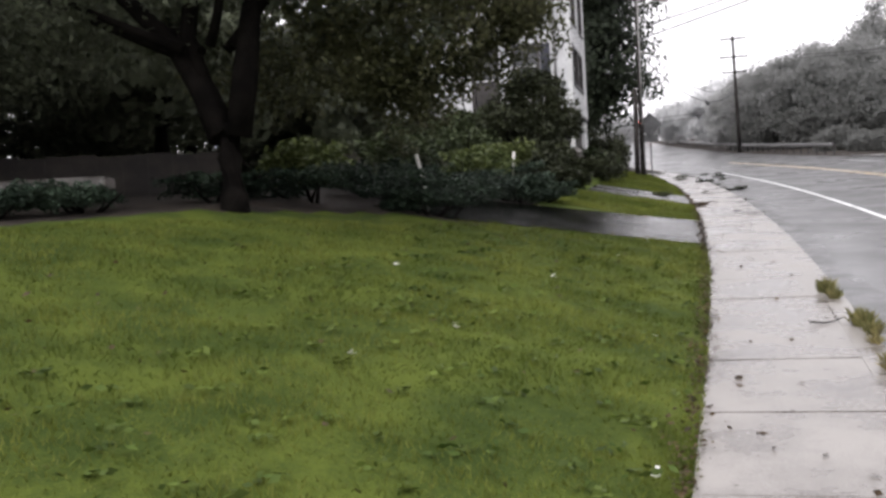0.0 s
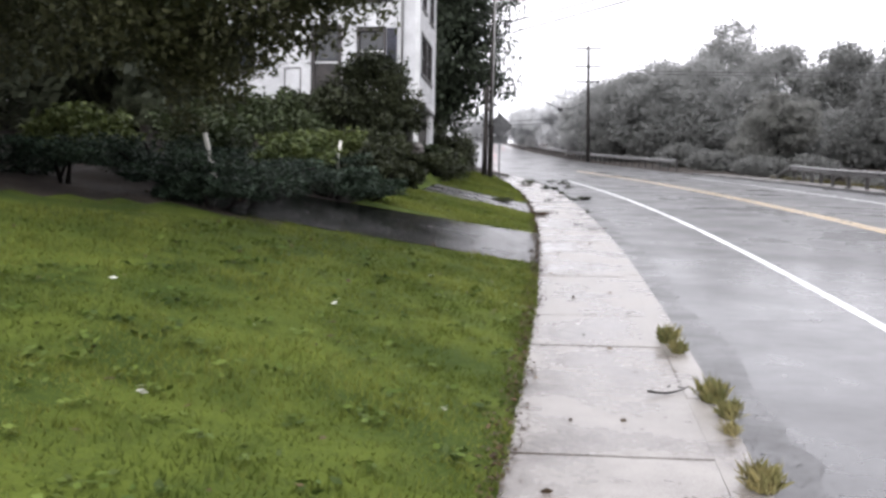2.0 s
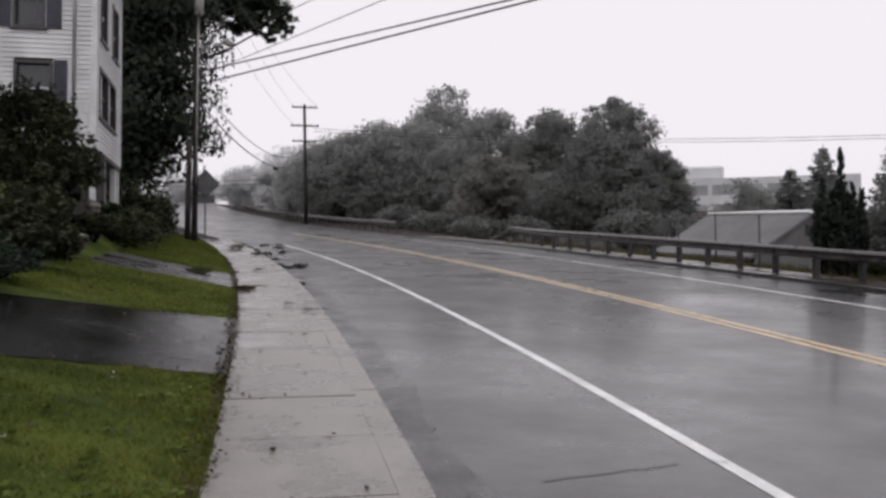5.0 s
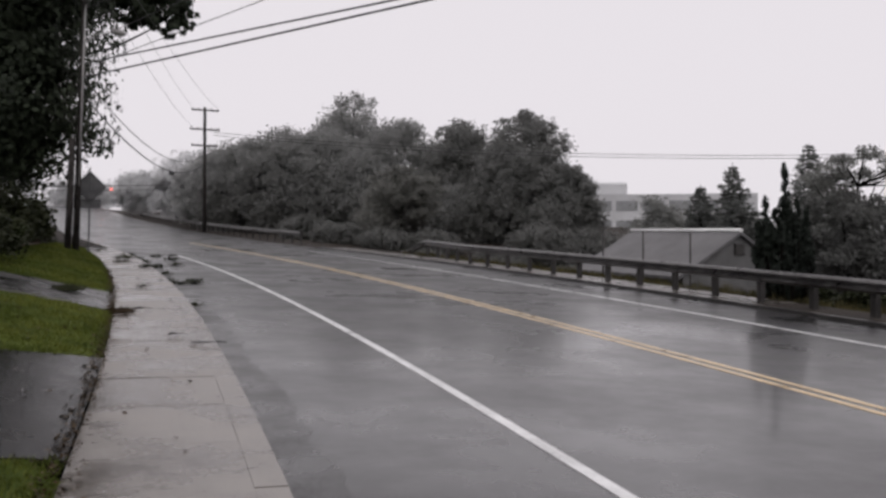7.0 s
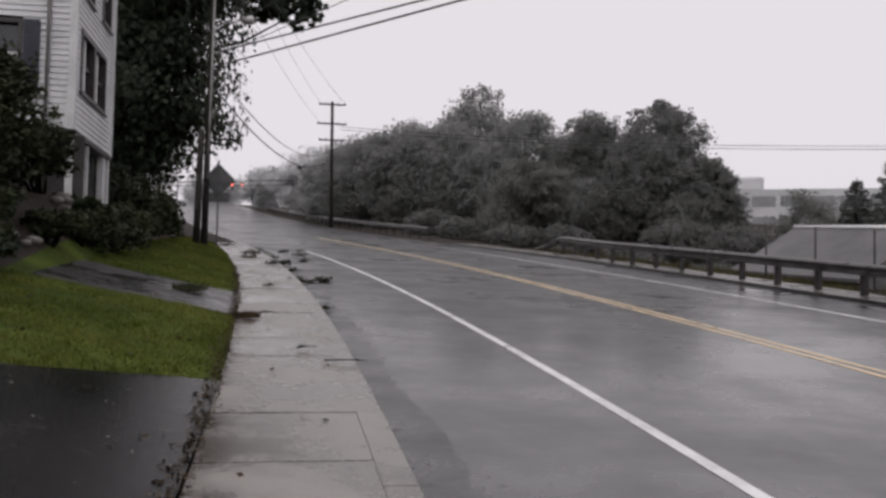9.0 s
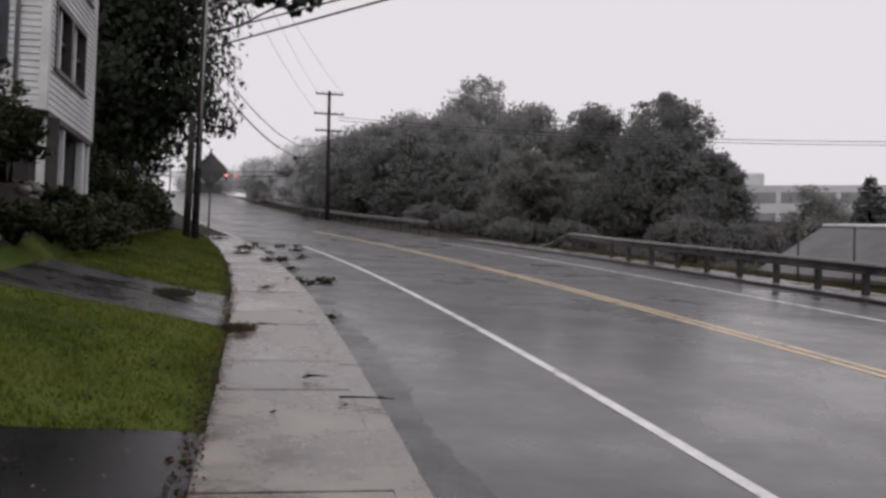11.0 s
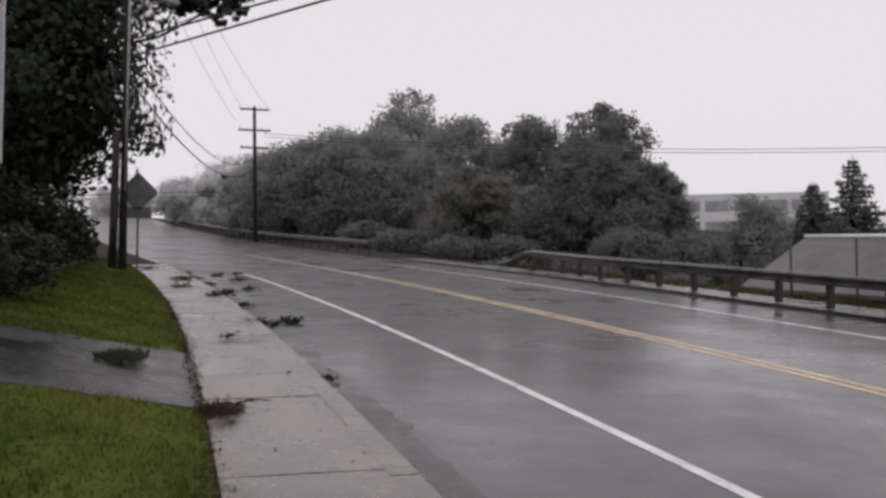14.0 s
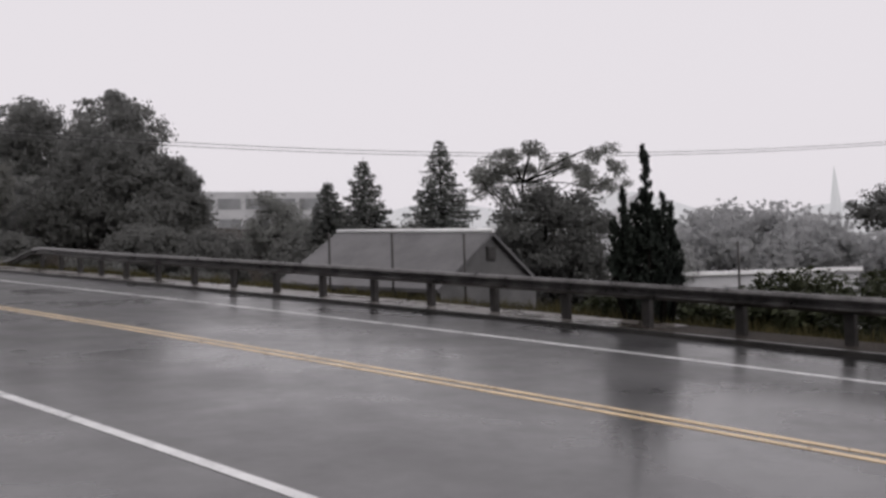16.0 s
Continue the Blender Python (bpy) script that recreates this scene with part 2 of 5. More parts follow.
def plane(x, y):
    yy = np.clip(y, -80, 170)
    return -0.16 + 0.0797 * yy + 0.0042 * np.clip(x, -40, 60) + 1.0 * (np.clip(yy - 60, 0, None) / 70) ** 2


def land(x, y):
    """Height of the open ground."""
    x, y = np.asarray(x, float), np.asarray(y, float)
    o = x - bend(y)
    z = plane(x, y)
    rise = 0.115 + 0.22 * np.clip(0.18 - o, 0, 5.5) + 0.04 * np.clip(-5.3 - o, 0, 40)
    rise = rise + 0.85 * step(-2.1, -3.0, o) * step(22, 27, y) * step(52, 40, y)
    left = z + np.where(o < 0.2, rise, 0)
    under = z - 0.12
    fall = np.clip(o - 15.0, 0, None)
    drop = 0.05 * np.clip(o - 13.6, 0, 2) + (0.42 * np.clip(fall, 0, 13) + 0.03 * np.clip(fall - 13, 0, 200)) * step(78, 52, y)
    right = z - 0.03 - drop
    right = np.where(o > 26, np.minimum(right, np.maximum(right, -3 + 0.02 * y)), right)
    return np.where(o < 0.2, left, np.where(o < 12.6, under, right))


def at(x, y, up=0.0):
    return (x, y, float(land(x, y)) + up)


def strip(name, o0, o1, y0, y1, lift, thick, mat, parent=None, label="", category="", kind="", stepy=0.5, base=plane):
    """A band along the road between two offsets, with a thickness."""
    ys = np.linspace(y0, y1, max(2, int(abs(y1 - y0) / stepy) + 1))
    v = []
    for y in ys:
        for o, dz in ((o0, lift), (o1, lift), (o1, lift - thick), (o0, lift - thick)):
            x = o + float(bend(y))
            v.append((x, y, float(base(x, y)) + dz))
    f = []
    for i in range(len(ys) - 1):
        a, b = 4 * i, 4 * i + 4
        f += [(a, a + 1, b + 1, b), (a + 1, a + 2, b + 2, b + 1), (a + 2, a + 3, b + 3, b + 2), (a + 3, a, b, b + 3)]
    f += [(3, 2, 1, 0), (4 * len(ys) - 4, 4 * len(ys) - 3, 4 * len(ys) - 2, 4 * len(ys) - 1)]
    return raw(name, v, f, mat, parent, label, kind, category=category)


def grid(xs, ys):
    X, Y = np.meshgrid(xs, ys)
    n, m = len(xs), len(ys)
    i = np.arange((n - 1) * (m - 1))
    a = i // (n - 1) * n + i % (n - 1)
    return X.ravel(), Y.ravel(), np.stack([a, a + 1, a + n + 1, a + n], 1)


gx = np.concatenate([[-900, -400, -200, -120, -80, -60], np.arange(-45, -12, 2.5), np.arange(-12, 1.5, 0.3), np.arange(1.5, 12, 0.5), np.arange(12, 20, 0.4), np.arange(20, 50, 2.0), [55, 65, 80, 100, 140, 200, 300, 500, 900]])
gy = np.concatenate([[-900, -400, -200, -100, -60, -40, -25], np.arange(-15, 56, 0.5), np.arange(56, 130, 3.0), [140, 160, 200, 300, 500, 900]])
GX, GY, GF = grid(gx, gy)
ground = raw("ground", np.stack([GX, GY, land(GX, GY)], 1), GF, SOIL, None, "rain-soaked grassy ground sloping up beside the road", "structure", True, "ground")
ground.data.materials.append(EARTH)
mid_x, mid_y = GX[GF].mean(1), GY[GF].mean(1)
ground.data.polygons.foreach_set("material_index", ((mid_x - bend(mid_y) > 11.5) | (mid_x < -5.5 - 0.57 * np.clip(9 - mid_y, -3, 60)) | ((mid_x < -2.8) & (mid_y > 12))).astype(np.int32))

road = strip("road", 1.36, 12.5, -60, 170, 0.0, 0.1, ASPHALT, None, "wet dark asphalt road climbing a gentle hill", "road", "structure", 1.0)
for y0, y1 in ((-60, 45),):
    strip("edge_line", 3.285, 3.39, y0, y1, 0.005, 0.02, PAINT, road, "worn white edge line")
for o in (6.79, 6.99):
    strip("centre_line", o - 0.042, o + 0.042, -60, 62, 0.005, 0.02, YELLOW, road, "yellow centre line")
strip("edge_line", 10.4, 10.5, -60, 52, 0.005, 0.02, PAINT, road, "white edge line")

GRIT = material("gutter_grit", (0.012, 0.011, 0.01), (0.04, 0.036, 0.031), 0.5, 5, 60, 0.2, each=0.4)
GUTTER = material("gutter_asphalt", (0.009, 0.0087, 0.009), (0.03, 0.029, 0.029), 0.22, 1.4, 70, 0.25, spec=0.55, rough2=0.5, coat=0.17, dist=0.008)
gv, gf = [], []
for k in range(241):
    y = 2 + 0.18 * k
    wob = 0.36 + 0.2 * noise.noise((y * 0.45, 2.0, 0.0)) + 0.1 * noise.noise((y * 2.6, 5.0, 0.0)) + 0.05 * noise.noise((y * 6.0, 8.0, 0.0))
    for o in (1.388, 1.388 + wob):
        x = o + float(bend(y))
        gv += [(x, y, float(plane(x, y)) + 0.004), (x, y, float(plane(x, y)) - 0.02)]
    if k:
        a, b = 4 * k - 4, 4 * k
        gf += [(a, a + 2, b + 2, b), (a + 2, a + 3, b + 3, b + 2)]
raw("gutter_band", gv, gf, GUTTER, road, "darker rough asphalt band along the kerb")
CRACK = material("crack_shadow", (0.008, 0.008, 0.008), (0.015, 0.015, 0.015), 0.7, 4, 60, 0.3)
for xa, ya, xb, yb in ((2.06, 11.04, 3.01, 11.25),):
    cv = []
    for k in range(9):
        x_, y_ = xa + (xb - xa) * k / 8, ya + (yb - ya) * k / 8 + 0.03 * noise.noise((k * 0.9, xa, 0))
        cv += [(x_, y_ - 0.006, float(plane(x_, y_)) + 0.005), (x_, y_ + 0.006, float(plane(x_, y_)) + 0.005)]
    raw("crack", cv, [(2 * k, 2 * k + 2, 2 * k + 3, 2 * k + 1) for k in range(8)], CRACK, road, "thin dark crack across the asphalt")

berm = strip("far_kerb", 12.46, 12.6, -60, 57, 0.075, 0.2, BERM, None, "dark wet kerb along the far side of the road", "kerb", "structure", 1.0)
verge = strip("far_pavement", 12.605, 14.05, 25, 57, 0.05, 0.2, STRIP, None, "narrow wet concrete strip under the guard rail", "pavement", "structure", 1.0)
strip("verge", 12.605, 14.05, -60, 25, 0.05, 0.2, EARTH, None, "brown wet earth verge beside the kerb", "verge", "structure", 1.0)
strip("side_lane", 12.505, 15.3, 57.02, 68, 0.02, 0.15, ASPHALT, None, "wet asphalt mouth of a side lane between the guard rails", "lane", "structure", 0.5, land)


# ---- trees and shrubs ----
RNG = np.random.default_rng(7)
# Haze grey painted into the leaves of the valley and the dense trees.
LEAF_VALE = foliage("hazed_far_valley_leaves", (0.4, 0.402, 0.405), (0.46, 0.462, 0.465), 0.03, 1.0, 0.6)
LEAF_DENSE_HAZED = foliage("hazed_dense_leaves", (0.1, 0.101, 0.097), (0.145, 0.147, 0.14), 0.12, 0.95, 0.4)


def leaf_quads(c, size, flat=0.3, droop=0.0, out=None, loose=0.24):
    """Leaf-shaped quads at the centres c; out: the way that they face on the whole."""
    n = len(c)
    if out is not None:
        nm = out * 0.8 + RNG.normal(size=(n, 3)) * loose
        nm /= np.linalg.norm(nm, axis=1)[:, None]
        a = np.cross(nm, RNG.normal(size=(n, 3)))
        a /= np.linalg.norm(a, axis=1)[:, None] + 1e-6
        b = np.cross(nm, a)
        L = size * RNG.uniform(0.6, 1.4, n)[:, None]
        v = np.stack([c - a * L, c + b * L * 0.6, c + a * L, c - b * L * 0.6], 1).reshape(-1, 3)
        return v, np.arange(4 * n).reshape(n, 4)
    a = RNG.normal(size=(n, 3))
    a[:, 2] = a[:, 2] * flat - droop
    a /= np.linalg.norm(a, axis=1)[:, None]
    up = RNG.normal(size=(n, 3)) * 0.6 + (0, 0, 1)
    b = np.cross(a, up)
    b /= np.linalg.norm(b, axis=1)[:, None] + 1e-6
    L = size * RNG.uniform(0.6, 1.4, n)[:, None]
    v = np.stack([c - a * L, c + b * L * 0.5, c + a * L, c - b * L * 0.5], 1).reshape(-1, 3)
    return v, np.arange(4 * n).reshape(n, 4)


def crown_points(lobes, n, per=45, shell=0.5, tight=0.16):
    """Leaf centres in clumps that fill the outer part of overlapping lobes."""
    lobes = np.array(lobes, float)
    w = (lobes[:, 3] * lobes[:, 4] * lobes[:, 5]) ** 0.67
    k = max(3, n // per)
    pick = RNG.choice(len(lobes), k, p=w / w.sum())
    d = RNG.normal(size=(k, 3))
    d /= np.linalg.norm(d, axis=1)[:, None]
    r = RNG.uniform(shell ** 2, 1.0, k)[:, None] ** 0.5
    cen = lobes[pick, :3] + d * r * lobes[pick, 3:]
    which = RNG.integers(0, k, n)
    rad = lobes[pick].mean(axis=1)[which] * 0 + (lobes[pick, 3:].mean(axis=1))[which]
    global FACING
    FACING = d[which] + np.array((0, 0, 0.25))
    return cen[which] + np.clip(RNG.normal(size=(n, 3)), -1.25, 1.25) * (rad * tight)[:, None] * (1, 1, 0.7)


def limb(bm, a, b, ra, rb, bow=0.15, n=6):
    a, b = Vector(a), Vector(b)
    side = Vector(RNG.normal(size=3)) * (b - a).length * bow * 0.5
    pts = [a.lerp(b, i / (n - 1)) + side * math.sin(math.pi * i / (n - 1)) for i in range(n)]
    return tube(bm, pts, [ra + (rb - ra) * i / (n - 1) for i in range(n)], 7)


def tree(name, label, x, y, base, lobes, leaves, size, mat, trunk=0.25, fork=0.45, limbs=7, droop=0.1, lean=(0, 0), shell=0.5, tight=0.16, per=45, category="tree", group="", loose=0.24):
    t = thing(name, label, category, (x, y, base), group=group)
    lobes = [(a - x, b - y, c - base, *r) for a, b, c, *r in lobes]
    low = min(c - r[2] for a, b, c, *r in lobes)
    top = max(lobes, key=lambda q: q[2] + q[5])
    h = max(0.6, low + (top[2] - low) * fork)
    bm = bmesh.new()
    knee = (lean[0], lean[1], h)
    tube(bm, [(0, 0, -0.3), (0.02, 0, 0.15), (lean[0] * 0.5, lean[1] * 0.5, h * 0.5), knee], [trunk * 1.5, trunk * 1.1, trunk, trunk * 0.85], 9)
    tube(bm, [knee, ((lean[0] + top[0]) / 2, (lean[1] + top[1]) / 2, (h + top[2]) / 2), (top[0], top[1], top[2] + 0.5 * top[5])], [trunk * 0.8, trunk * 0.5, trunk * 0.12], 8)
    for i in range(limbs):
        q = lobes[i % len(lobes)]
        d = Vector(RNG.normal(size=3)).normalized()
        end = Vector(q[:3]) + Vector((d.x * q[3], d.y * q[4], abs(d.z) * q[5])) * 0.75
        limb(bm, knee if i % 2 else (lean[0], lean[1], h * 0.8), end, trunk * 0.5, trunk * 0.08)
    part("trunk", bm, BARK, t, "dark wet trunk and limbs")
    pts = crown_points(lobes, leaves, per, shell, tight)
    v, f = leaf_quads(pts, size, 0.5, droop, FACING, loose)
    raw("crown", v, f, mat, t, "ragged crown of wet leaves")
    return t


def shrub(name, label, x, y, lobes, leaves, size, mat, droop=0.0, base=None, per=30, tight=0.2, flat=0.5, category="shrub", group="", coarse=False):
    z = float(land(x, y)) if base is None else base
    t = thing(name, label, category, (x, y, z), group=group)
    bm = bmesh.new()
    for i in range(5):
        q = lobes[i % len(lobes)]
        limb(bm, (RNG.normal() * 0.06, RNG.normal() * 0.06, -0.1), (q[0] + RNG.normal() * q[3] * 0.4, q[1] + RNG.normal() * q[4] * 0.4, q[2] + q[5] * 0.3), 0.035, 0.008, 0.2, 5)
    part("stem", bm, BARK, t, "thin dark stems")
    c = crown_points(lobes, leaves, per, 0.35, tight)
    v, f = leaf_quads(c, size, flat, droop, FACING if coarse else None, 0.6)
    raw("leaves", v, f, mat, t)
    return t


def billow(x, y, low, top, r, n, square=0.85):
    """Lobes of a broad crown that reaches from low to top: a core and rounded heads of leaves all over it."""
    zc, hz = (low + top) / 2, (top - low) / 2
    out = [(x, y, zc, r * 0.74, r * 0.74, hz * 0.74)]
    for k in range(n):
        u = -0.85 + 1.85 * (k + 0.5) / n + RNG.uniform(-0.06, 0.06)
        u = max(-0.9, min(1.0, u))
        a = 2.4 * k + RNG.uniform(-0.4, 0.4)
        flat_r = (1 - abs(u) ** 4) ** 0.5 if abs(u) < 1 else 0.0
        s = r * RNG.uniform(0.24, 0.36)
        reach = r * (square * flat_r + (1 - square) * max(0.0, 1 - u * u) ** 0.5) - s * 0.9
        reach = max(0.0, reach)
        out.append((x + math.cos(a) * reach, y + math.sin(a) * reach, zc + u * (hz - s * 0.8), s, s, s * 0.8))
    return out


# front garden tree: short leaning trunk that forks low
TX, TY = -5.1, 9.8
tz = float(land(TX, TY))
garden = thing("garden_tree", "large dark garden tree forking low over the lawn", "tree", (TX, TY, tz))
bm = bmesh.new()
tube(bm, [(0.0, 0, -0.3), (0, 0, 0.15), (-0.03, 0, 0.6), (0, 0, 1.0)], [0.24, 0.17, 0.15, 0.18], 10)
tube(bm, [(-0.08, 0, 0.85), (-0.35, 0.1, 1.4), (-0.75, 0.2, 2.0), (-1.7, 0.3, 2.9), (-3.2, 0.6, 4.2)], [0.19, 0.16, 0.13, 0.09, 0.03], 8)
tube(bm, [(-0.35, 0.1, 1.4), (-0.6, 0.2, 2.1), (-0.55, 0.4, 3.0), (-0.3, 0.7, 4.6)], [0.13, 0.11, 0.08, 0.03], 8)
tube(bm, [(0.1, 0, 0.85), (0.22, 0, 1.5), (0.3, 0.1, 2.3), (0.7, 0.3, 3.3), (1.7, 0.8, 4.8)], [0.17, 0.15, 0.12, 0.09, 0.03], 8)
tube(bm, [(0.3, 0.1, 2.3), (0.9, 0.5, 2.9), (1.9, 1.2, 3.5), (2.8, 1.8, 3.9)], [0.09, 0.07, 0.05, 0.02], 7)
for e in ((-2.6, -0.6, 3.0), (-1.6, 1.4, 3.6), (0.6, -1.2, 3.4), (2.4, 0.2, 4.2), (1.0, 2.0, 4.0), (-4.2, 1.2, 3.6)):
    limb(bm, (-0.2 + 0.12 * e[0], 0.1 * e[1], 1.9), e, 0.07, 0.012)
part("trunk", bm, BARK, garden, "dark forked trunk with spreading limbs")
g_lobes = [(-1.5, 0.5, 2.9, 2.4, 1.8, 0.9), (-4.6, 0.8, 2.6, 2.4, 1.8, 1.2), (1.2, 1.0, 3.0, 1.5, 1.6, 0.8), (-7.6, 1.2, 3.0, 2.4, 2.0, 2.0), (-2.5, -1.8, 3.2, 2.4, 1.4, 1.2), (0.6, -1.4, 3.3, 1.8, 1.3, 1.1), (-5.5, -1.2, 3.0, 2.2, 1.6, 1.4), (2.0, 1.2, 2.9, 1.0, 1.4, 1.1), (2.6, 1.8, 3.8, 0.9, 1.4, 1.2), (-0.4, 1.4, 2.3, 1.3, 1.2, 0.7), (-0.2, 0.6, 4.6, 2.6, 2.4, 1.7), (-3.4, 0.8, 3.9, 2.6, 2.2, 1.6), (2.0, 1.2, 4.5, 1.5, 2.0, 1.4), (-5.8, 1.5, 3.4, 2.2, 2.2, 1.8), (0.2, -0.8, 5.4, 2.6, 1.8, 1.4), (1.0, 2.6, 3.6, 1.5, 1.5, 1.0), (-2.0, 2.6, 3.2, 1.8, 1.2, 1.0)]
v, f = leaf_quads(crown_points(g_lobes, 56000, 40, 0.25, 0.13), 0.06, 0.7, 0.5)
raw("crown", v, f, LEAF_BACK, garden, "drooping dark wet leaves")
o_lobes = [(2.0, 1.4, 2.3, 1.0, 1.2, 0.8), (0.8, 1.6, 2.0, 1.2, 1.2, 0.75), (2.9, 2.2, 2.9, 0.8, 1.2, 0.7), (1.2, 0.4, 2.9, 1.2, 1.0, 0.7), (-0.6, 2.2, 1.9, 1.0, 1.0, 0.6), (3.2, 1.2, 3.5, 0.6, 1.0, 0.7), (2.8, 3.0, 2.5, 0.8, 0.9, 0.7), (2.1, 3.2, 3.1, 1.0, 1.0, 0.9), (1.5, 2.3, 1.75, 0.9, 0.9, 0.6), (0.6, 3.0, 2.6, 1.2, 1.0, 0.9), (1.2, 2.7, 1.75, 0.8, 0.6, 0.55), (2.2, 2.8, 1.95, 0.7, 0.6, 0.4), (2.9, 2.7, 2.3, 0.5, 0.5, 0.35), (1.7, 2.6, 1.35, 0.3, 0.3, 0.5), (2.0, 3.2, 1.75, 0.3, 0.3, 0.6), (1.2, 3.0, 1.5, 0.5, 0.5, 0.7), (1.6, 3.1, 2.0, 0.5, 0.4, 0.4)]
v, f = leaf_quads(crown_points(o_lobes, 28000, 30, 0.2, 0.2), 0.047, 0.7, 0.5)
raw("hanging_leaf_sprays", v, f, LEAF_OLIVE, garden, "hanging olive-green leaf sprays", "stuff")

# dark growth behind the garden tree
for x, y, r, h in ((-12.5, 14.0, 2.8, 8.5), (-17, 11, 3.2, 9.5), (-20, 19, 3.5, 10), (-24, 12, 3.5, 10), (-18, 26, 3.2, 9), (-12, 8.5, 1.8, 4.5), (-9.5, 15.5, 2.4, 5.5), (-13.0, 11.5, 2.6, 5.0), (-11.5, 20.0, 2.6, 6.5), (-15.5, 17.0, 3.0, 7.0), (-8.6, 21.5, 1.6, 4.0), (-16, 8, 2.8, 6), (-19, 13, 3.0, 7.5)):
    z = float(land(x, y))
    tree("background_tree", "dark dense tree behind the garden", x, y, z, [(x, y, z + h * 0.62, r, r, h * 0.42), (x + 0.6, y - 0.8, z + h * 0.4, r * 0.9, r * 0.9, h * 0.3)], 5200, 0.14, LEAF_BACK, 0.16, 0.3, 5, 0.3, shell=0.2, group="dark trees behind the garden")

for x, y, r, h in ((-14, 17, 2.4, 3.2), (-17, 14, 2.4, 3.4), (-20, 16.5, 2.6, 3.6), (-16.5, 21, 2.4, 3.4), (-22, 11, 2.6, 3.6), (-24, 22, 3, 4), (-12.5, 18.5, 1.6, 2.4), (-10.6, 23.0, 1.6, 2.8), (-13.2, 25.0, 2.2, 3.4), (-11.8, 26.3, 1.8, 3.2)):
    shrub("back_hedge", "dense dark hedge behind the garden fence", x, y, [(0, 0, h * 0.5, r, r * 0.8, h * 0.55)], 5000, 0.12, LEAF_BACK, group="hedge behind the garden")

# big maple behind the house
z = float(land(-6.2, 46))
tree("maple_tree", "tall dark maple beside the utility pole", -6.2, 46.0, z,
     [(-5.6, 46, 11.5, 4.2, 4.5, 5.2), (-4.3, 44.5, 8.6, 3.0, 3.0, 3.0), (-4.4, 44.5, 13.6, 3.2, 3.6, 3.4), (-8.2, 46, 9.0, 3.6, 4, 4.6), (-6.2, 45.0, 6.2, 2.6, 2.6, 2.2), (-5.5, 46, 16.5, 3.6, 3.6, 3.0)], 80000, 0.115, LEAF_HOUSE, 0.4, 0.3, 12, 0.3, shell=0.3, tight=0.17, per=60)
z = float(land(-9.5, 61))
tree("maple_tree", "tall maple whose limb overhangs the road", -9.5, 61.0, z,
     [(-9.5, 61, 15.5, 5.2, 5, 6), (-4.5, 61.5, 18.6, 3.4, 3, 2.0), (-0.9, 62.5, 19.3, 2.6, 2.2, 1.3), (1.0, 63, 18.6, 1.3, 1.2, 0.8), (-2.6, 62, 18.9, 2.0, 1.8, 1.3), (0.2, 62.8, 19.0, 1.6, 1.4, 0.9), (1.9, 63.2, 18.2, 0.8, 0.8, 0.5), (-6, 61, 21.5, 4, 3.5, 2), (0.9, 63, 17.7, 1.2, 1.1, 0.7), (-1.4, 62.4, 17.9, 1.7, 1.4, 0.9), (1.9, 63.2, 17.4, 0.6, 0.6, 0.4), (1.2, 63, 17.0, 0.9, 0.8, 0.45), (-0.4, 62.6, 17.2, 1.2, 1.0, 0.55)], 52000, 0.13, LEAF_HOUSE, 0.28, 0.4, 5, 0.3, tight=0.16)

# woods across the road, distance haze put into the leaf colours
WOODS = [(4.9, 102, 15.1, 3.0), (7.6, 99, 16.5, 4.0), (6.4, 106, 16.4, 3.4), (9.6, 96, 16.6, 4.2), (12.0, 94, 17.4, 4.8), (14.8, 92, 17.3, 4.6), (18.2, 97, 20.2, 4.6), (17.4, 89, 15.0, 4.4), (21.9, 91, 18.2, 4.2), (20.6, 86, 12.0, 3.4), (24.6, 82.5, 11.4, 3.2)]
for i, (x, y, top, r) in enumerate(WOODS):
    z = float(land(x, y)) - 0.3
    lobes = billow(x, y, z + 0.3, top, r * 1.05, 34)
    if i == 6:
        lobes += [(x - 0.8, y, 20.4, 1.1, 1.1, 0.9), (x + 0.7, y, 20.9, 1.0, 1.0, 0.8), (x + 1.8, y, 20.3, 1.0, 1.0, 0.8), (x, y, 19.0, 2.6, 2.0, 1.4)]
    tree("woodland_tree", "broadleaf tree at the wood's edge, leaves greyed for haze", x, y, z, lobes, 25000, 0.14, LEAF_HAZE if i < 1 else LEAF_WOODS, 0.22, 0.35, 7, 0.2, group="wood across the road", shell=0.3, tight=0.35, per=22, loose=0.9)
OAKS = [(26.0, 85, 17.4, 4.0), (30.0, 80.5, 17.6, 4.1), (28.4, 78.5, 14.6, 3.7), (32.3, 77.5, 12.8, 2.7)]
for x, y, top, r in OAKS:
    z = float(land(x, y)) - 1.0
    lobes = billow(x, y, z + 0.4, top, r * 1.04, 34)
    tree("oak_tree", "broad oak with gaps in its crown, leaves greyed for haze", x, y, z, lobes, 31000, 0.13, LEAF_OAK, 0.35, 0.3, 10, 0.2, group="oaks across the road", tight=0.29, shell=0.4, per=22, loose=0.9)
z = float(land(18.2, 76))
tree("small_tree", "small tree behind the rail's end, leaves greyed for haze", 18.2, 76.0, z, billow(18.4, 76, z + 1.0, 11.8, 2.9, 22) + [(16.2, 75.6, z + 1.6, 1.7, 1.6, 1.6)], 22000, 0.115, LEAF_SMALL_HAZED, 0.12, 0.3, 6, 0.3, tight=0.3, per=30, loose=0.8)
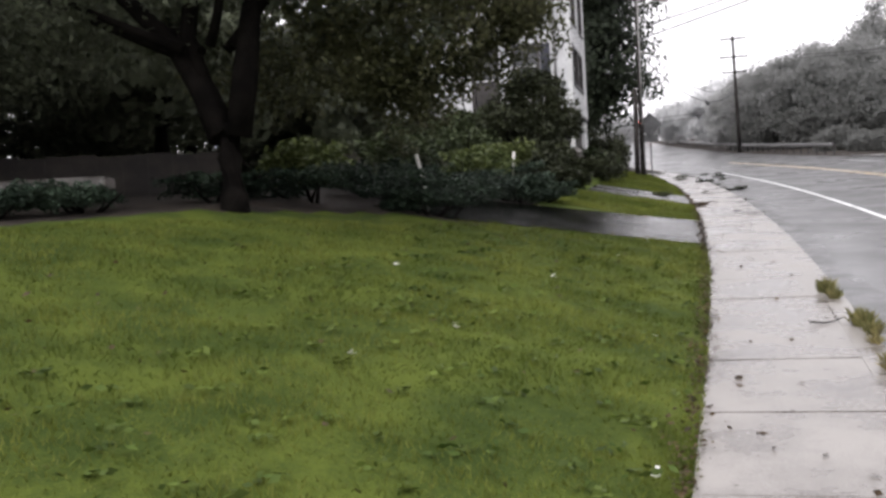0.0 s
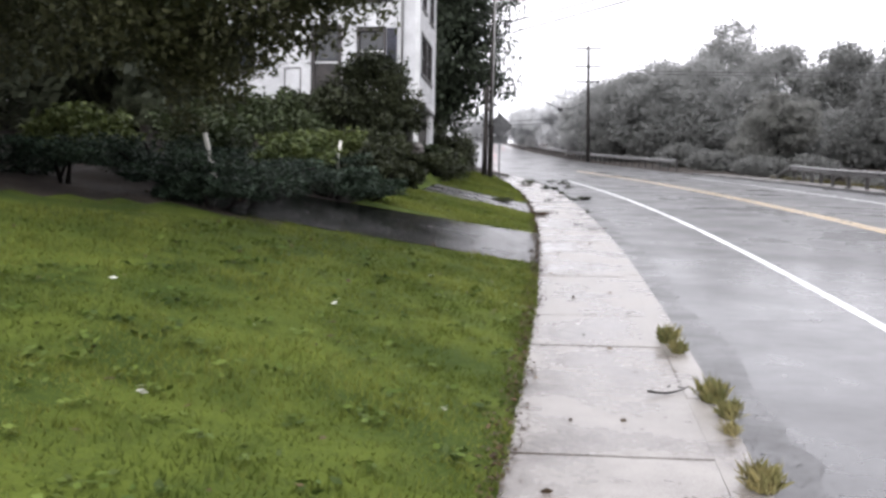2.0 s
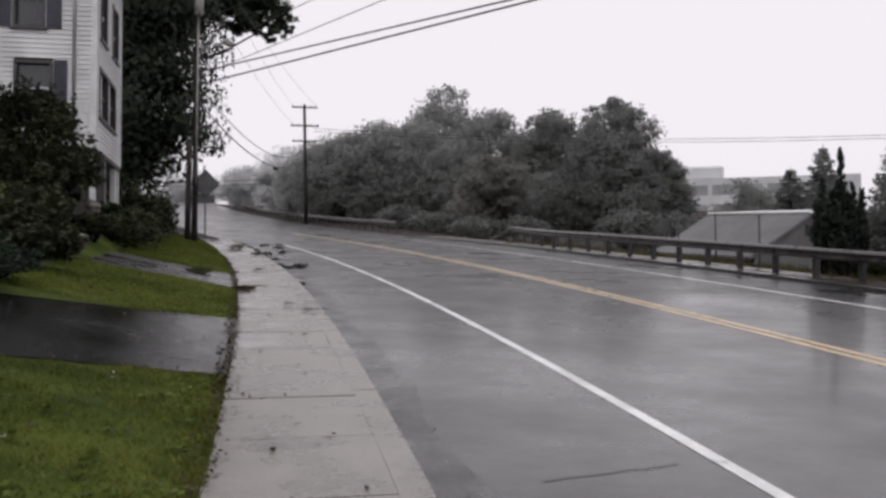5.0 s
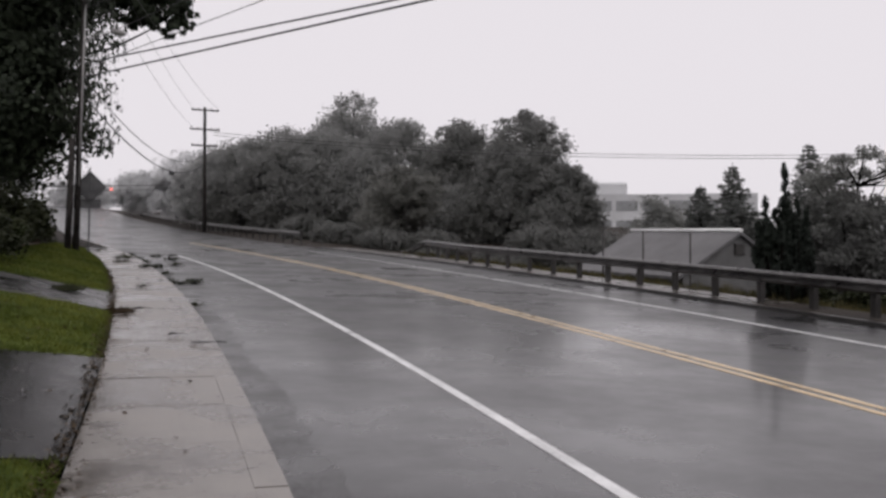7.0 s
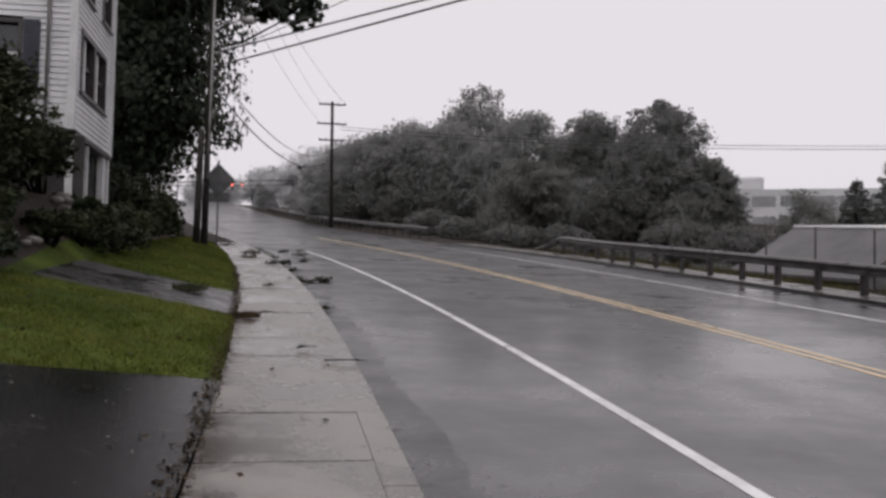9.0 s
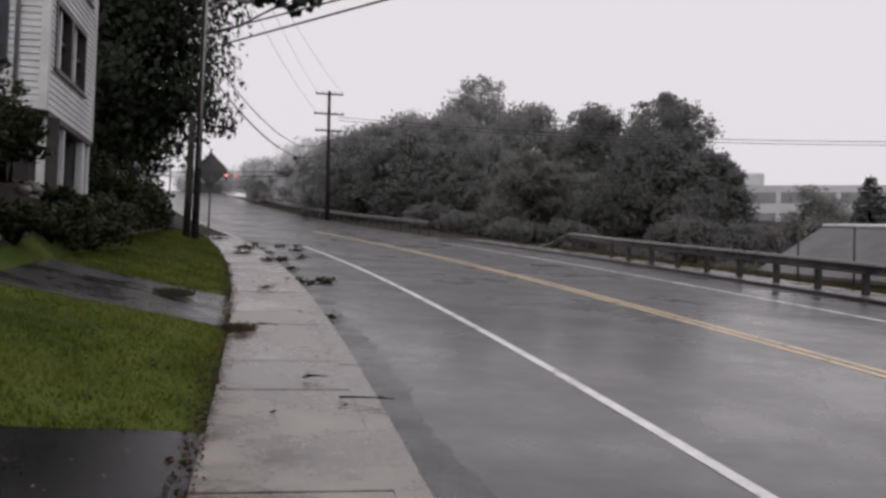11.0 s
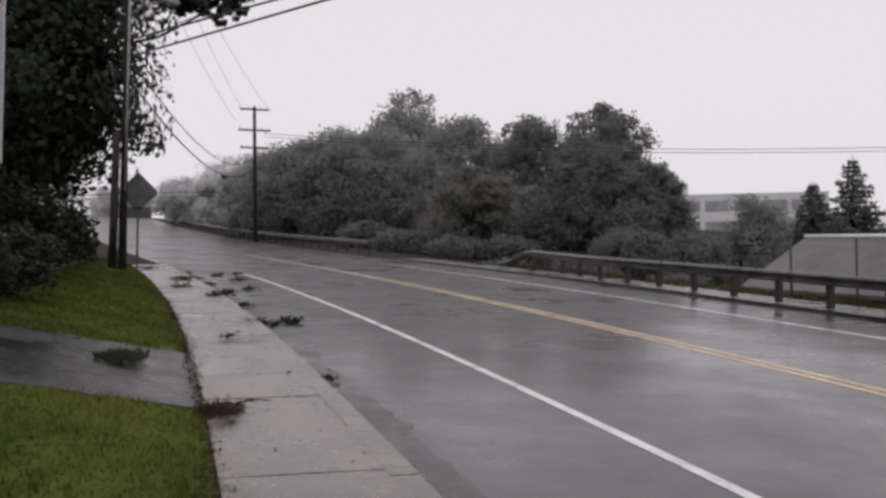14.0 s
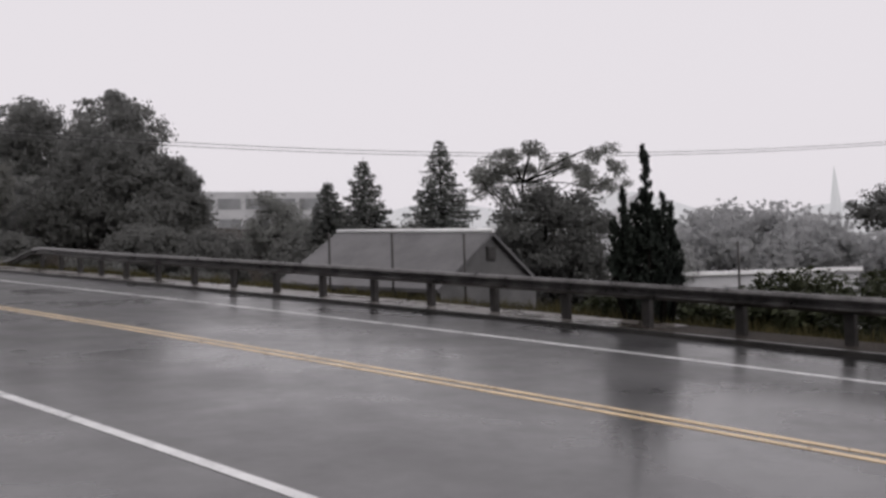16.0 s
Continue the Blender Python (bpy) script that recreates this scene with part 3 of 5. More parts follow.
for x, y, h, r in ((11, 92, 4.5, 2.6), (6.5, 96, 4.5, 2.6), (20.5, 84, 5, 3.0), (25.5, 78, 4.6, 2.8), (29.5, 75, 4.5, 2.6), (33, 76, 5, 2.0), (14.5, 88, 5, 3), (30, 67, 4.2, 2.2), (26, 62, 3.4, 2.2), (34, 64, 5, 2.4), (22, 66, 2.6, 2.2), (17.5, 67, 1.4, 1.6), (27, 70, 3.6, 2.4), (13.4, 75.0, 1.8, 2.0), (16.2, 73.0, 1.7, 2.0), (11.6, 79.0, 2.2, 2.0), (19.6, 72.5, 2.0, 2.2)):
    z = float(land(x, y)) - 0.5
    shrub("undergrowth", "dense undergrowth below the wood, leaves greyed for haze", x, y, [(0, 0, h * 0.5, r, r * 0.7, h * 0.5)], 7000, 0.135, LEAF_UNDER, base=z, group="undergrowth of the wood", coarse=True)
# trees at the top of the hill, leaves paled to act as haze
for x, y, h, r in ((2.8, 126, 7.5, 3.4), (-1.5, 142, 6.5, 4), (6.5, 116, 9, 3.4), (-24, 172, 7, 6), (-34, 150, 10, 7), (4, 140, 9, 5), (-12, 178, 6, 6)):
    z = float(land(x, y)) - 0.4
    tree("hazed_hill_tree", "tree at the top of the hill, leaves paled for haze", x, y, z, [(x, y, z + h * 0.55, r, r, h * 0.45)], 5500, 0.25, LEAF_FAR, 0.2, 0.3, 4, 0.2, group="misty trees on the hilltop")


def conifer(x, y, base, top, r, leaves, mat, label):
    """A spruce: whorls of drooping branches with upturned ends, thinner and sparser towards the tip."""
    h = top - base
    t = thing("conifer", label, "conifer", (x, y, base), group="conifers below the road")
    bm = bmesh.new()
    tube(bm, [(0, 0, -0.4), (0, 0, h * 0.5), (0, 0, h * 0.99)], [0.2, 0.12, 0.015], 8)
    pts = []
    zz = h * 0.12
    while zz < h * 0.985:
        s = zz / h
        count = 8 if s < 0.75 else 6
        turn = RNG.uniform(0, 6.283)
        for k in range(count):
            R = (r * (1 - s) ** 0.82 + 0.12) * RNG.uniform(0.62, 1.12)
            a = turn + 6.283 * k / count + RNG.uniform(-0.3, 0.3)
            c, sn = math.cos(a), math.sin(a)
            path = [(0, 0, zz), (0.55 * R * c, 0.55 * R * sn, zz - 0.16 * R), (R * c, R * sn, zz - 0.1 * R)]
            tube(bm, path, [0.035, 0.025, 0.008], 5)
            n = max(10, int(leaves * (R / r) ** 1.2 / (h * 14)))
            u = RNG.uniform(0.1, 1, n) ** 0.7
            p = np.stack([u * R * c, u * R * sn, zz - 0.3 * R * u * (1.0 - 0.65 * u)], 1)
            side = RNG.normal(size=n) * 0.13 * R * (1.25 - u)
            p += np.stack([-sn * side, c * side, -np.abs(RNG.normal(size=n)) * 0.1], 1) + RNG.normal(size=(n, 3)) * 0.05
            pts.append(p)
        zz += 0.42 - 0.16 * s
    part("trunk", bm, BARK, t, "thin dark trunk with tiers of branches")
    v, f = leaf_quads(np.concatenate(pts), 0.1, 0.35, 0.35)
    raw("needles", v, f, mat, t, "tiers of needles, greyed for haze")
    return t


# Needle colour is greyed to act as the haze over the valley.
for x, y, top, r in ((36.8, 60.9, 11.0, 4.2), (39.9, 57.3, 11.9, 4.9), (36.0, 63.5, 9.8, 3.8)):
    conifer(x, y, -0.4, top, r, 52000, LEAF_CONIFER, "spruce below the road, needles greyed for rain haze")

# cypress with several leaders
cx, cy, cb = 14.25, 26.0, float(land(14.25, 26.0))
cyp = thing("cypress", "dark columnar cypress with ragged spires behind the rail", "cypress", (cx, cy, cb))
# across the spread, along the road's line, height of the tip, half width
leaders = [(0.0, 0.0, 5.08, 0.11), (0.03, 0.02, 4.3, 0.2), (-0.43, 0.0, 4.3, 0.1), (0.45, 0.05, 4.05, 0.085), (0.27, -0.1, 4.12, 0.1), (-0.58, 0.05, 3.8, 0.1), (-0.2, 0.1, 4.0, 0.15), (0.15, 0.15, 3.9, 0.16),
           (-0.38, -0.15, 3.75, 0.16), (0.38, 0.15, 3.6, 0.14), (-0.05, -0.25, 3.7, 0.18), (0.5, -0.05, 3.35, 0.12), (-0.6, -0.05, 3.3, 0.14), (0.0, 0.3, 3.6, 0.18), (0.2, -0.3, 3.3, 0.18), (-0.3, 0.3, 3.2, 0.18)]
pts = []
for across, along, top, w in leaders:
    a, b = 0.74 * across + 0.67 * along, -0.67 * across + 0.74 * along
    H = top - cb
    part("stem", tube(bmesh.new(), [(a * 0.45, b * 0.45, -0.3), (a * 1.05, b * 1.05, H * 0.5), (a, b, H - 0.1)], [0.07, 0.05, 0.01], 6), BARK, cyp, "thin upright stem")
    for k in range(int(H * 26)):
        s = RNG.uniform(0.04, 0.98)
        bow = 0.55 + 0.95 * s - 0.5 * s * s
        R = w * (1.3 * math.sin(min(1.0, s * 1.9) * 1.57) * (1 - s) ** 0.55 + 0.08)
        d = RNG.normal(size=2)
        d /= np.hypot(*d) + 1e-6
        root = np.array((a * bow, b * bow, s * H))
        tip = root + np.array((d[0] * R * 1.5, d[1] * R * 1.5, RNG.uniform(0.16, 0.34) * (1.15 - 0.5 * s)))
        u = RNG.random(32)[:, None] ** 0.8
        pts.append(root * (1 - u) + tip * u + RNG.normal(size=(32, 3)) * 0.03 * (1.15 - u))
v, f = leaf_quads(np.concatenate(pts), 0.042, 2.2, -0.6)
raw("needles", v, f, LEAF_CYPRESS, cyp, "upright dark needles")

z = float(land(26.4, 38))
tree("round_tree", "dense round tree behind the cypress, leaves greyed for haze", 26.4, 38.0, z, billow(26.3, 38.1, 0.6, 6.5, 2.5, 26) + [(25.0, 39.2, 2.2, 1.5, 1.5, 1.6), (27.6, 37.0, 2.4, 1.5, 1.6, 1.7)], 34000, 0.075, LEAF_DENSE_HAZED, 0.15, 0.3, 6, 0.2, shell=0.2, tight=0.3, loose=0.8)
z = float(land(32, 44))
airy_lobes = []
for k in range(44):
    u, w = RNG.uniform(-1, 1), RNG.uniform(-1, 1)
    airy_lobes.append((32.8 + 2.5 * u + 0.5 * w, 42.9 - 2.5 * u + 0.6 * w, 6.8 + 2.6 * RNG.random() * (1 - 0.6 * u * u) + 0.2 * u, *(RNG.uniform(0.25, 0.5) for _ in range(2)), RNG.uniform(0.2, 0.38)))
tree("airy_tree", "airy tree with sparse leaves, greyed for haze", 32.0, 44.0, z, airy_lobes, 10500, 0.06, LEAF_MID, 0.09, 0.3, 36, 0.1, tight=0.4, per=14, loose=0.9)
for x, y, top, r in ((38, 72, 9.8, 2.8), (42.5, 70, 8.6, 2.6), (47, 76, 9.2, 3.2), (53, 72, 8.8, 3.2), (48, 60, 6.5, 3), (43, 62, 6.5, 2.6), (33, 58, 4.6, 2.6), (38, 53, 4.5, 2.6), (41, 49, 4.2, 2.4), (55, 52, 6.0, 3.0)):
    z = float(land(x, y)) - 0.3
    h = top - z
    tree("valley_tree", "tree in the valley below the road, leaves greyed for haze", x, y, z, [(x, y, z + h * 0.6, r, r, h * 0.4), (x + 0.5, y, z + h * 0.35, r * 1.1, r, h * 0.3)], 6000, 0.135, LEAF_MID, 0.13, 0.3, 5, 0.2, group="valley trees")
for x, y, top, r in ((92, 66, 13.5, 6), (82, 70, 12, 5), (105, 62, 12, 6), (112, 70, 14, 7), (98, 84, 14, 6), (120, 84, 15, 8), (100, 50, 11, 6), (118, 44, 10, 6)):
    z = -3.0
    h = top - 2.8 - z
    tree("hazed_valley_tree", "tree far across the valley, leaves paled for haze", x, y, z, [(x, y, z + h * 0.55, r, r, h * 0.45)], 9000, 0.34, LEAF_VALE, 0.3, 0.3, 0, 0.2, group="far misty trees", loose=1.2)
z = float(land(40, 31.5))
tree("roadside_tree", "leafy tree beyond the guard rail, leaves greyed for haze", 40.5, 30.0, z, [(40.5, 30.2, 5.4, 2.4, 2.0, 1.0), (38.6, 31.0, 5.2, 1.4, 1.2, 0.8), (42, 30, 6.2, 2, 2, 1)], 7000, 0.085, LEAF_DENSE_HAZED, 0.12, 0.4, 5, 0.2, tight=0.14, per=40)
for x, y, w, h in ((17.5, 22.5, 1.6, 1.3), (18.5, 25.2, 1.5, 1.4), (20.5, 21.0, 2.0, 1.8), (16.0, 27.8, 1.0, 0.9), (17.2, 19.0, 1.5, 1.4), (22.0, 26.6, 1.6, 1.5), (24.4, 25.2, 1.8, 1.9), (19.8, 28.6, 1.2, 1.0), (22.4, 23.6, 1.8, 1.5), (26.5, 28.5, 1.6, 1.7), (15.6, 21.5, 1.0, 0.7), (15.2, 24.2, 0.9, 0.6), (16.2, 17.0, 1.1, 0.8)):
    shrub("bank_shrub", "dark tangled shrub on the bank below the rail", x, y, [(0, 0, h * 0.6, w, w * 0.8, h * 0.55)], 3400, 0.08, LEAF_DARK, base=1.15 - 0.12 * (x - 19), group="shrubs on the bank")

# planted bank between the lawn and the house
for x, y, r, h in ((-2.95, 16.1, 0.75, 0.7), (-2.75, 17.2, 0.6, 0.5), (-3.9, 12.6, 0.95, 0.85), (-4.9, 11.6, 0.95, 0.8), (-3.6, 14.4, 0.9, 0.9), (-4.8, 13.6, 1.0, 0.9), (-5.9, 10.9, 0.8, 0.7), (-3.15, 17.6, 0.75, 0.8), (-3.3, 19.4, 0.95, 0.9), (-2.95, 21.2, 0.7, 0.7), (-3.9, 16.2, 0.9, 0.95), (-6.8, 9.4, 0.8, 0.6), (-7.6, 8.4, 0.8, 0.6), (-3.5, 12.25, 0.6, 0.8)):
    h *= 0.5
    lob = [(RNG.normal() * r * 0.35, RNG.normal() * r * 0.35, h * RNG.uniform(0.35, 0.65), r * 0.75, r * 0.7, h * 0.35) for _ in range(1)] + [(RNG.normal() * r * 0.5, RNG.normal() * r * 0.5, h * RNG.uniform(0.3, 1.15), r * RNG.uniform(0.3, 0.5), r * 0.38, h * 0.13) for _ in range(9)]
    shrub("juniper", "low spreading blue-green juniper on the bank", x, y, lob, 4600, 0.03, LEAF_JUNIPER, 0.1, per=24, flat=0.3, category="juniper", group="junipers on the bank")
for x, y, r, h, m in ((-4.3, 18.6, 0.9, 1.5, LEAF_LIGHT), (-5.2, 16.6, 1.0, 1.6, LEAF_SHRUB), (-5.8, 19.5, 1.1, 1.7, LEAF_SHRUB), (-4.2, 21.4, 1.0, 1.7, LEAF_LIGHT), (-5.6, 22.5, 1.3, 2.0, LEAF_SHRUB), (-3.7, 23.4, 0.9, 1.4, LEAF_SHRUB), (-6.6, 15.0, 1.0, 1.4, LEAF_LIGHT), (-7.8, 24.5, 1.5, 2.2, LEAF_SHRUB), (-9.6, 25.5, 1.5, 2.2, LEAF_SHRUB), (-6.4, 26.2, 1.2, 1.7, LEAF_SHRUB), (-3.3, 22.2, 0.7, 2.0, LEAF_DARK), (-3.5, 24.2, 0.8, 2.4, LEAF_DARK), (-3.1, 20.3, 0.6, 1.6, LEAF_DARK), (-5.0, 24.4, 1.0, 2.6, LEAF_DARK), (-3.4, 26.8, 0.7, 2.0, LEAF_DARK), (-2.75, 24.6, 0.5, 0.9, LEAF_DARK), (-2.85, 27.6, 0.6, 1.2, LEAF_SHRUB), (-2.8, 29.6, 0.6, 1.0, LEAF_DARK), (-2.9, 31.4, 0.6, 1.3, LEAF_SHRUB), (-2.85, 33.0, 0.6, 1.2, LEAF_DARK), (-2.7, 26.2, 0.5, 0.8, LEAF_DARK), (-2.7, 21.9, 0.5, 1.2, LEAF_DARK), (-2.65, 19.6, 0.45, 1.0, LEAF_DARK)):
    h *= 0.55
    lob = [(RNG.normal() * r * 0.3, RNG.normal() * r * 0.3, h * RNG.uniform(0.4, 0.7), r * 0.75, r * 0.7, h * 0.35) for _ in range(3)]
    shrub("garden_shrub", "leafy green shrub on the planted bank", x, y, lob, 2600, 0.062, m, 0.3, group="shrubs on the planted bank")
shrub("rhododendron", "tall dark evergreen bush in front of the house", -4.1, 25.4, [(0, 0, 1.35, 1.0, 0.9, 0.95), (-0.65, 0.1, 0.95, 0.8, 0.7, 0.8), (0.55, -0.2, 1.0, 0.75, 0.7, 0.85), (0.05, 0, 2.05, 0.6, 0.5, 0.45), (-0.3, 0.0, 1.8, 0.6, 0.5, 0.45), (0.5, 0, 1.65, 0.5, 0.5, 0.4)], 12000, 0.055, LEAF_DARK, 0.2, category="bush")
for x, y, r, h in ((-3.2, 34.4, 0.9, 1.5), (-3.3, 36.4, 1.0, 1.4), (-3.4, 38.6, 1.0, 1.2), (-3.3, 40.4, 0.8, 0.9)):
    shrub("hedge_bush", "dark low bush beside the house", x, y, [(0, 0, h * 0.5, r, r, h * 0.5), (0.2, 0.2, h * 0.35, r * 0.9, r * 0.8, h * 0.4)], 2200, 0.08, LEAF_DARK, 0.2, group="dark bushes past the house")
for k in range(11):
    y = 27.0 + 1.35 * k
    x = -2.35 + 0.15 * math.sin(k * 1.9) + float(bend(y))
    r = 0.62 + 0.12 * math.sin(k * 2.7)
    shrub("bank_bush", "low dark ivy bush covering the bank by the house", x, y, [(0, 0, 0.22, r, r * 1.1, 0.3), (0.15, 0.3, 0.35, r * 0.6, r * 0.6, 0.25)], 2600, 0.05, LEAF_DARK, 0.2, group="ivy on the bank")


# ---- the white house ----
HX, HY0, HY1, HXL, HZ, HT = -3.38, 28.8, 32.75, -9.6, 5.08, 11.2
house = thing("house", "white clapboard house with dark windows on a raised bank", "house", (0, 0, 0))


def siding(name, axis, fixed, a0, a1, z0, z1, out, holes):
    """Overlapping boards on one wall, cut round the openings."""
    bm = bmesh.new()
    z = z0
    while z < z1 - 0.01:
        h = min(0.115, z1 - z)
        cuts = sorted([(h0, h1) for h0, h1, k0, k1 in holes if k0 < z + h * 0.5 < k1])
        runs, s = [], a0
        for h0, h1 in cuts:
            runs.append((s, h0))
            s = h1
        runs.append((s, a1))
        for r0, r1 in runs:
            if r1 - r0 < 0.02:
                continue
            v = []
            for a in (r0, r1):
                for d, zz in ((0.028, z), (0.006, z + h + 0.012), (-0.02, z + h + 0.012), (-0.02, z)):
                    p = fixed + out * d
                    v.append(bm.verts.new((a, p, zz) if axis == "x" else (p, a, zz)))
            for q in ((0, 1, 5, 4), (1, 2, 6, 5), (2, 3, 7, 6), (3, 0, 4, 7), (0, 3, 2, 1), (4, 5, 6, 7)):
                bm.faces.new([v[i] for i in q])
        z += h
    bmesh.ops.recalc_face_normals(bm, faces=bm.faces)
    return part(name, bm, SIDING, house, "horizontal white clapboards")


F_HOLES = [(-6.52, -5.62, 5.15, 7.2), (-5.18, -4.32, 5.8, 7.1), (-5.22, -4.5, 7.86, 9.3), (-9.2, -8.2, 5.85, 7.15), (-9.2, -8.2, 7.86, 9.3), (-7.4, -6.7, 7.86, 9.3)]
S_HOLES = [(29.25, 31.75, 5.86, 7.1), (29.35, 30.3, 7.8, 9.2), (31.2, 32.15, 7.8, 9.2)]
siding("front_wall", "x", HY0, HXL, HX - 0.1, HZ, HT, -1, F_HOLES)
siding("side_wall", "y", HX, HY0 + 0.1, HY1 - 0.1, HZ, HT, 1, S_HOLES)
# Filler box; its near-black colour acts as the shade behind the porch posts.
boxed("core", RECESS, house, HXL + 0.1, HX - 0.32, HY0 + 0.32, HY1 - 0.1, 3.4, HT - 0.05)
boxed("back_wall", SIDING, house, HXL, HX - 0.02, HY1 - 0.1, HY1, HZ, HT)
boxed("end_wall", SIDING, house, HXL, HXL + 0.1, HY0 + 0.02, HY1 - 0.1, HZ, HT)
for x0, x1, y0, y1 in ((HX - 0.1, HX + 0.035, HY0 - 0.035, HY0 + 0.1), (HX - 0.1, HX + 0.035, HY1 - 0.1, HY1 + 0.02)):
    boxed("corner_board", TRIM, house, x0, x1, y0, y1, HZ - 0.02, HT)
boxed("sill_board", DARKTRIM, house, HX - 0.2, HX + 0.04, HY0 + 0.11, HY1 - 0.11, HZ - 0.12, HZ - 0.005)
boxed("sill_board", DARKTRIM, house, HXL, HX - 0.11, HY0 - 0.03, HY0 + 0.2, HZ - 0.12, HZ - 0.005)
for y, w in ((29.05, 0.16), (30.35, 0.1), (32.1, 0.22), (32.6, 0.14)):
    boxed("post", TRIM, house, HX - 0.14, HX + 0.0, y - w / 2, y + w / 2, 3.45, HZ - 0.12, 0.01, "white porch post")
boxed("cellar_door", TRIM, house, HX - 0.31, HX - 0.27, 29.55, 30.05, 3.6, 4.75, 0.0, "pale cellar door in the shade")
# Near-black boards stand in for the dark recess below the front siding.
for k in range(14):
    boxed("recess_board", RECESS, house, HXL + 0.46 * k, HXL + 0.46 * k + 0.44, HY0 + 0.2, HY0 + 0.24, 3.3, HZ - 0.12)
bm = bmesh.new()
for p in ((HXL - 0.4, HX + 0.4),):
    ym = (HY0 + HY1) / 2
    vs = [bm.verts.new(c) for c in ((p[0], HY0 - 0.4, HT), (p[1], HY0 - 0.4, HT), (p[1], ym, HT + 2.1), (p[0], ym, HT + 2.1), (p[1], HY1 + 0.4, HT), (p[0], HY1 + 0.4, HT))]
    for q in ((0, 1, 2, 3), (3, 2, 4, 5), (0, 3, 5), (1, 4, 2), (0, 5, 4, 1)):
        bm.faces.new([vs[i] for i in q])
part("roof", bm, ROOF, house, "dark shingled gable roof")
tube_bm = tube(bmesh.new(), [(-3.85, HY0 - 0.08, HZ), (-3.85, HY0 - 0.08, HT)], [0.035, 0.035], 8)
part("downspout", tube_bm, PALEPOLE, house, "grey downspout")


def window(axis, fixed, out, a0, a1, z0, z1, name="window", shutters=(), upright=False):
    def bx(bm, u0, u1, d0, d1, w0, w1):
        lo, hi = sorted((fixed + out * d0, fixed + out * d1))
        return box(bm, u0, u1, lo, hi, w0, w1) if axis == "x" else box(bm, lo, hi, u0, u1, w0, w1)
    bm = bmesh.new()
    for u0, u1, w0, w1 in ((a0, a0 + 0.07, z0, z1), (a1 - 0.07, a1, z0, z1), (a0 + 0.07, a1 - 0.07, z1 - 0.08, z1), (a0 + 0.07, a1 - 0.07, z0, z0 + 0.06)):
        bx(bm, u0, u1, -0.14, 0.045, w0, w1)
    w = part(name, bm, DARKTRIM, house, "dark weathered window frame")
    mid = (z0 + z1) / 2
    if upright:
        am = (a0 + a1) / 2
        part("mullion", bx(bmesh.new(), am - 0.05, am + 0.05, -0.085, -0.03, z0 + 0.06, z1 - 0.08), TRIM, w, "pale upright mullion")
        part("curtain", bx(bmesh.new(), a0 + 0.1, a0 + 0.32, -0.088, -0.08, z0 + 0.08, z1 - 0.1), PALEHOUSE, w, "pale curtain behind the glass")
    part("meeting_rail", bx(bmesh.new(), a0 + 0.07, a1 - 0.07, -0.1, -0.04, mid - 0.025, mid + 0.025), DARKTRIM if upright else TRIM, w, "thin meeting rail across the window")
    part("pane", bx(bmesh.new(), a0 + 0.07, a1 - 0.07, -0.12, -0.11, z0 + 0.06, mid - 0.025), GLASS, w, "dark reflecting glass")
    part("pane", bx(bmesh.new(), a0 + 0.07, a1 - 0.07, -0.1, -0.09, mid + 0.025, z1 - 0.08), GLASS, w, "dark reflecting glass")
    part("sill", bx(bmesh.new(), a0 - 0.05, a1 + 0.05, 0.0, 0.08, z0 - 0.05, z0 - 0.002), DARKTRIM, w)
    for s0, s1 in shutters:
        sh = part("shutter", bx(bmesh.new(), s0, s1, 0.032, 0.06, z0, z1), SHUTTER, w, "dark blue louvred shutter")
        sb = bmesh.new()
        for k in range(int((z1 - z0) / 0.07) - 1):
            bx(sb, s0 + 0.04, s1 - 0.04, 0.061, 0.072, z0 + 0.05 + k * 0.07, z0 + 0.09 + k * 0.07)
        part("louvre", sb, SHUTTER, w, "shutter louvres")
    return w


window("x", HY0, -1, -5.18, -4.32, 5.8, 7.1, shutters=((-4.3, -4.0),))
window("x", HY0, -1, -5.22, -4.5, 7.86, 9.3, shutters=((-5.58, -5.25), (-4.47, -4.14)))
window("x", HY0, -1, -9.2, -8.2, 5.85, 7.15)
window("x", HY0, -1, -9.2, -8.2, 7.86, 9.3)
window("x", HY0, -1, -7.4, -6.7, 7.86, 9.3, shutters=((-7.75, -7.43), (-6.67, -6.35)))
window("y", HX, 1, 29.25, 30.5, 5.86, 7.1, upright=True)
window("y", HX, 1, 30.5, 31.75, 5.86, 7.1, upright=True)
window("y", HX, 1, 29.35, 30.3, 7.8, 9.2)
window("y", HX, 1, 31.2, 32.15, 7.8, 9.2)
bm = bmesh.new()
for x0, x1, z0, z1 in ((-6.52, -6.42, 5.15, 7.2), (-5.72, -5.62, 5.15, 7.2), (-6.42, -5.72, 7.1, 7.2)):
    box(bm, x0, x1, HY0 - 0.05, HY0 + 0.2, z0, z1)
door = part("door", bm, DARKTRIM, house, "dark front door with a storm door of glass")
boxed("door_leaf", DARKTRIM, door, -6.42, -5.72, HY0 + 0.06, HY0 + 0.1, 5.15, 6.1)
boxed("upper_glass", GLASS, door, -6.38, -5.76, HY0 + 0.05, HY0 + 0.06, 6.16, 7.06)
boxed("middle_rail", TRIM, door, -6.42, -5.72, HY0 + 0.03, HY0 + 0.07, 6.1, 6.15, 0.0, "pale middle rail")
for px_ in (-7.05, -6.6):
    part("railing_post", tube(bmesh.new(), [(px_, HY0 - 0.9, 4.9), (px_, HY0 - 0.9, 5.82)], [0.02, 0.02], 6), DARKTRIM, house, "thin iron stair railing")
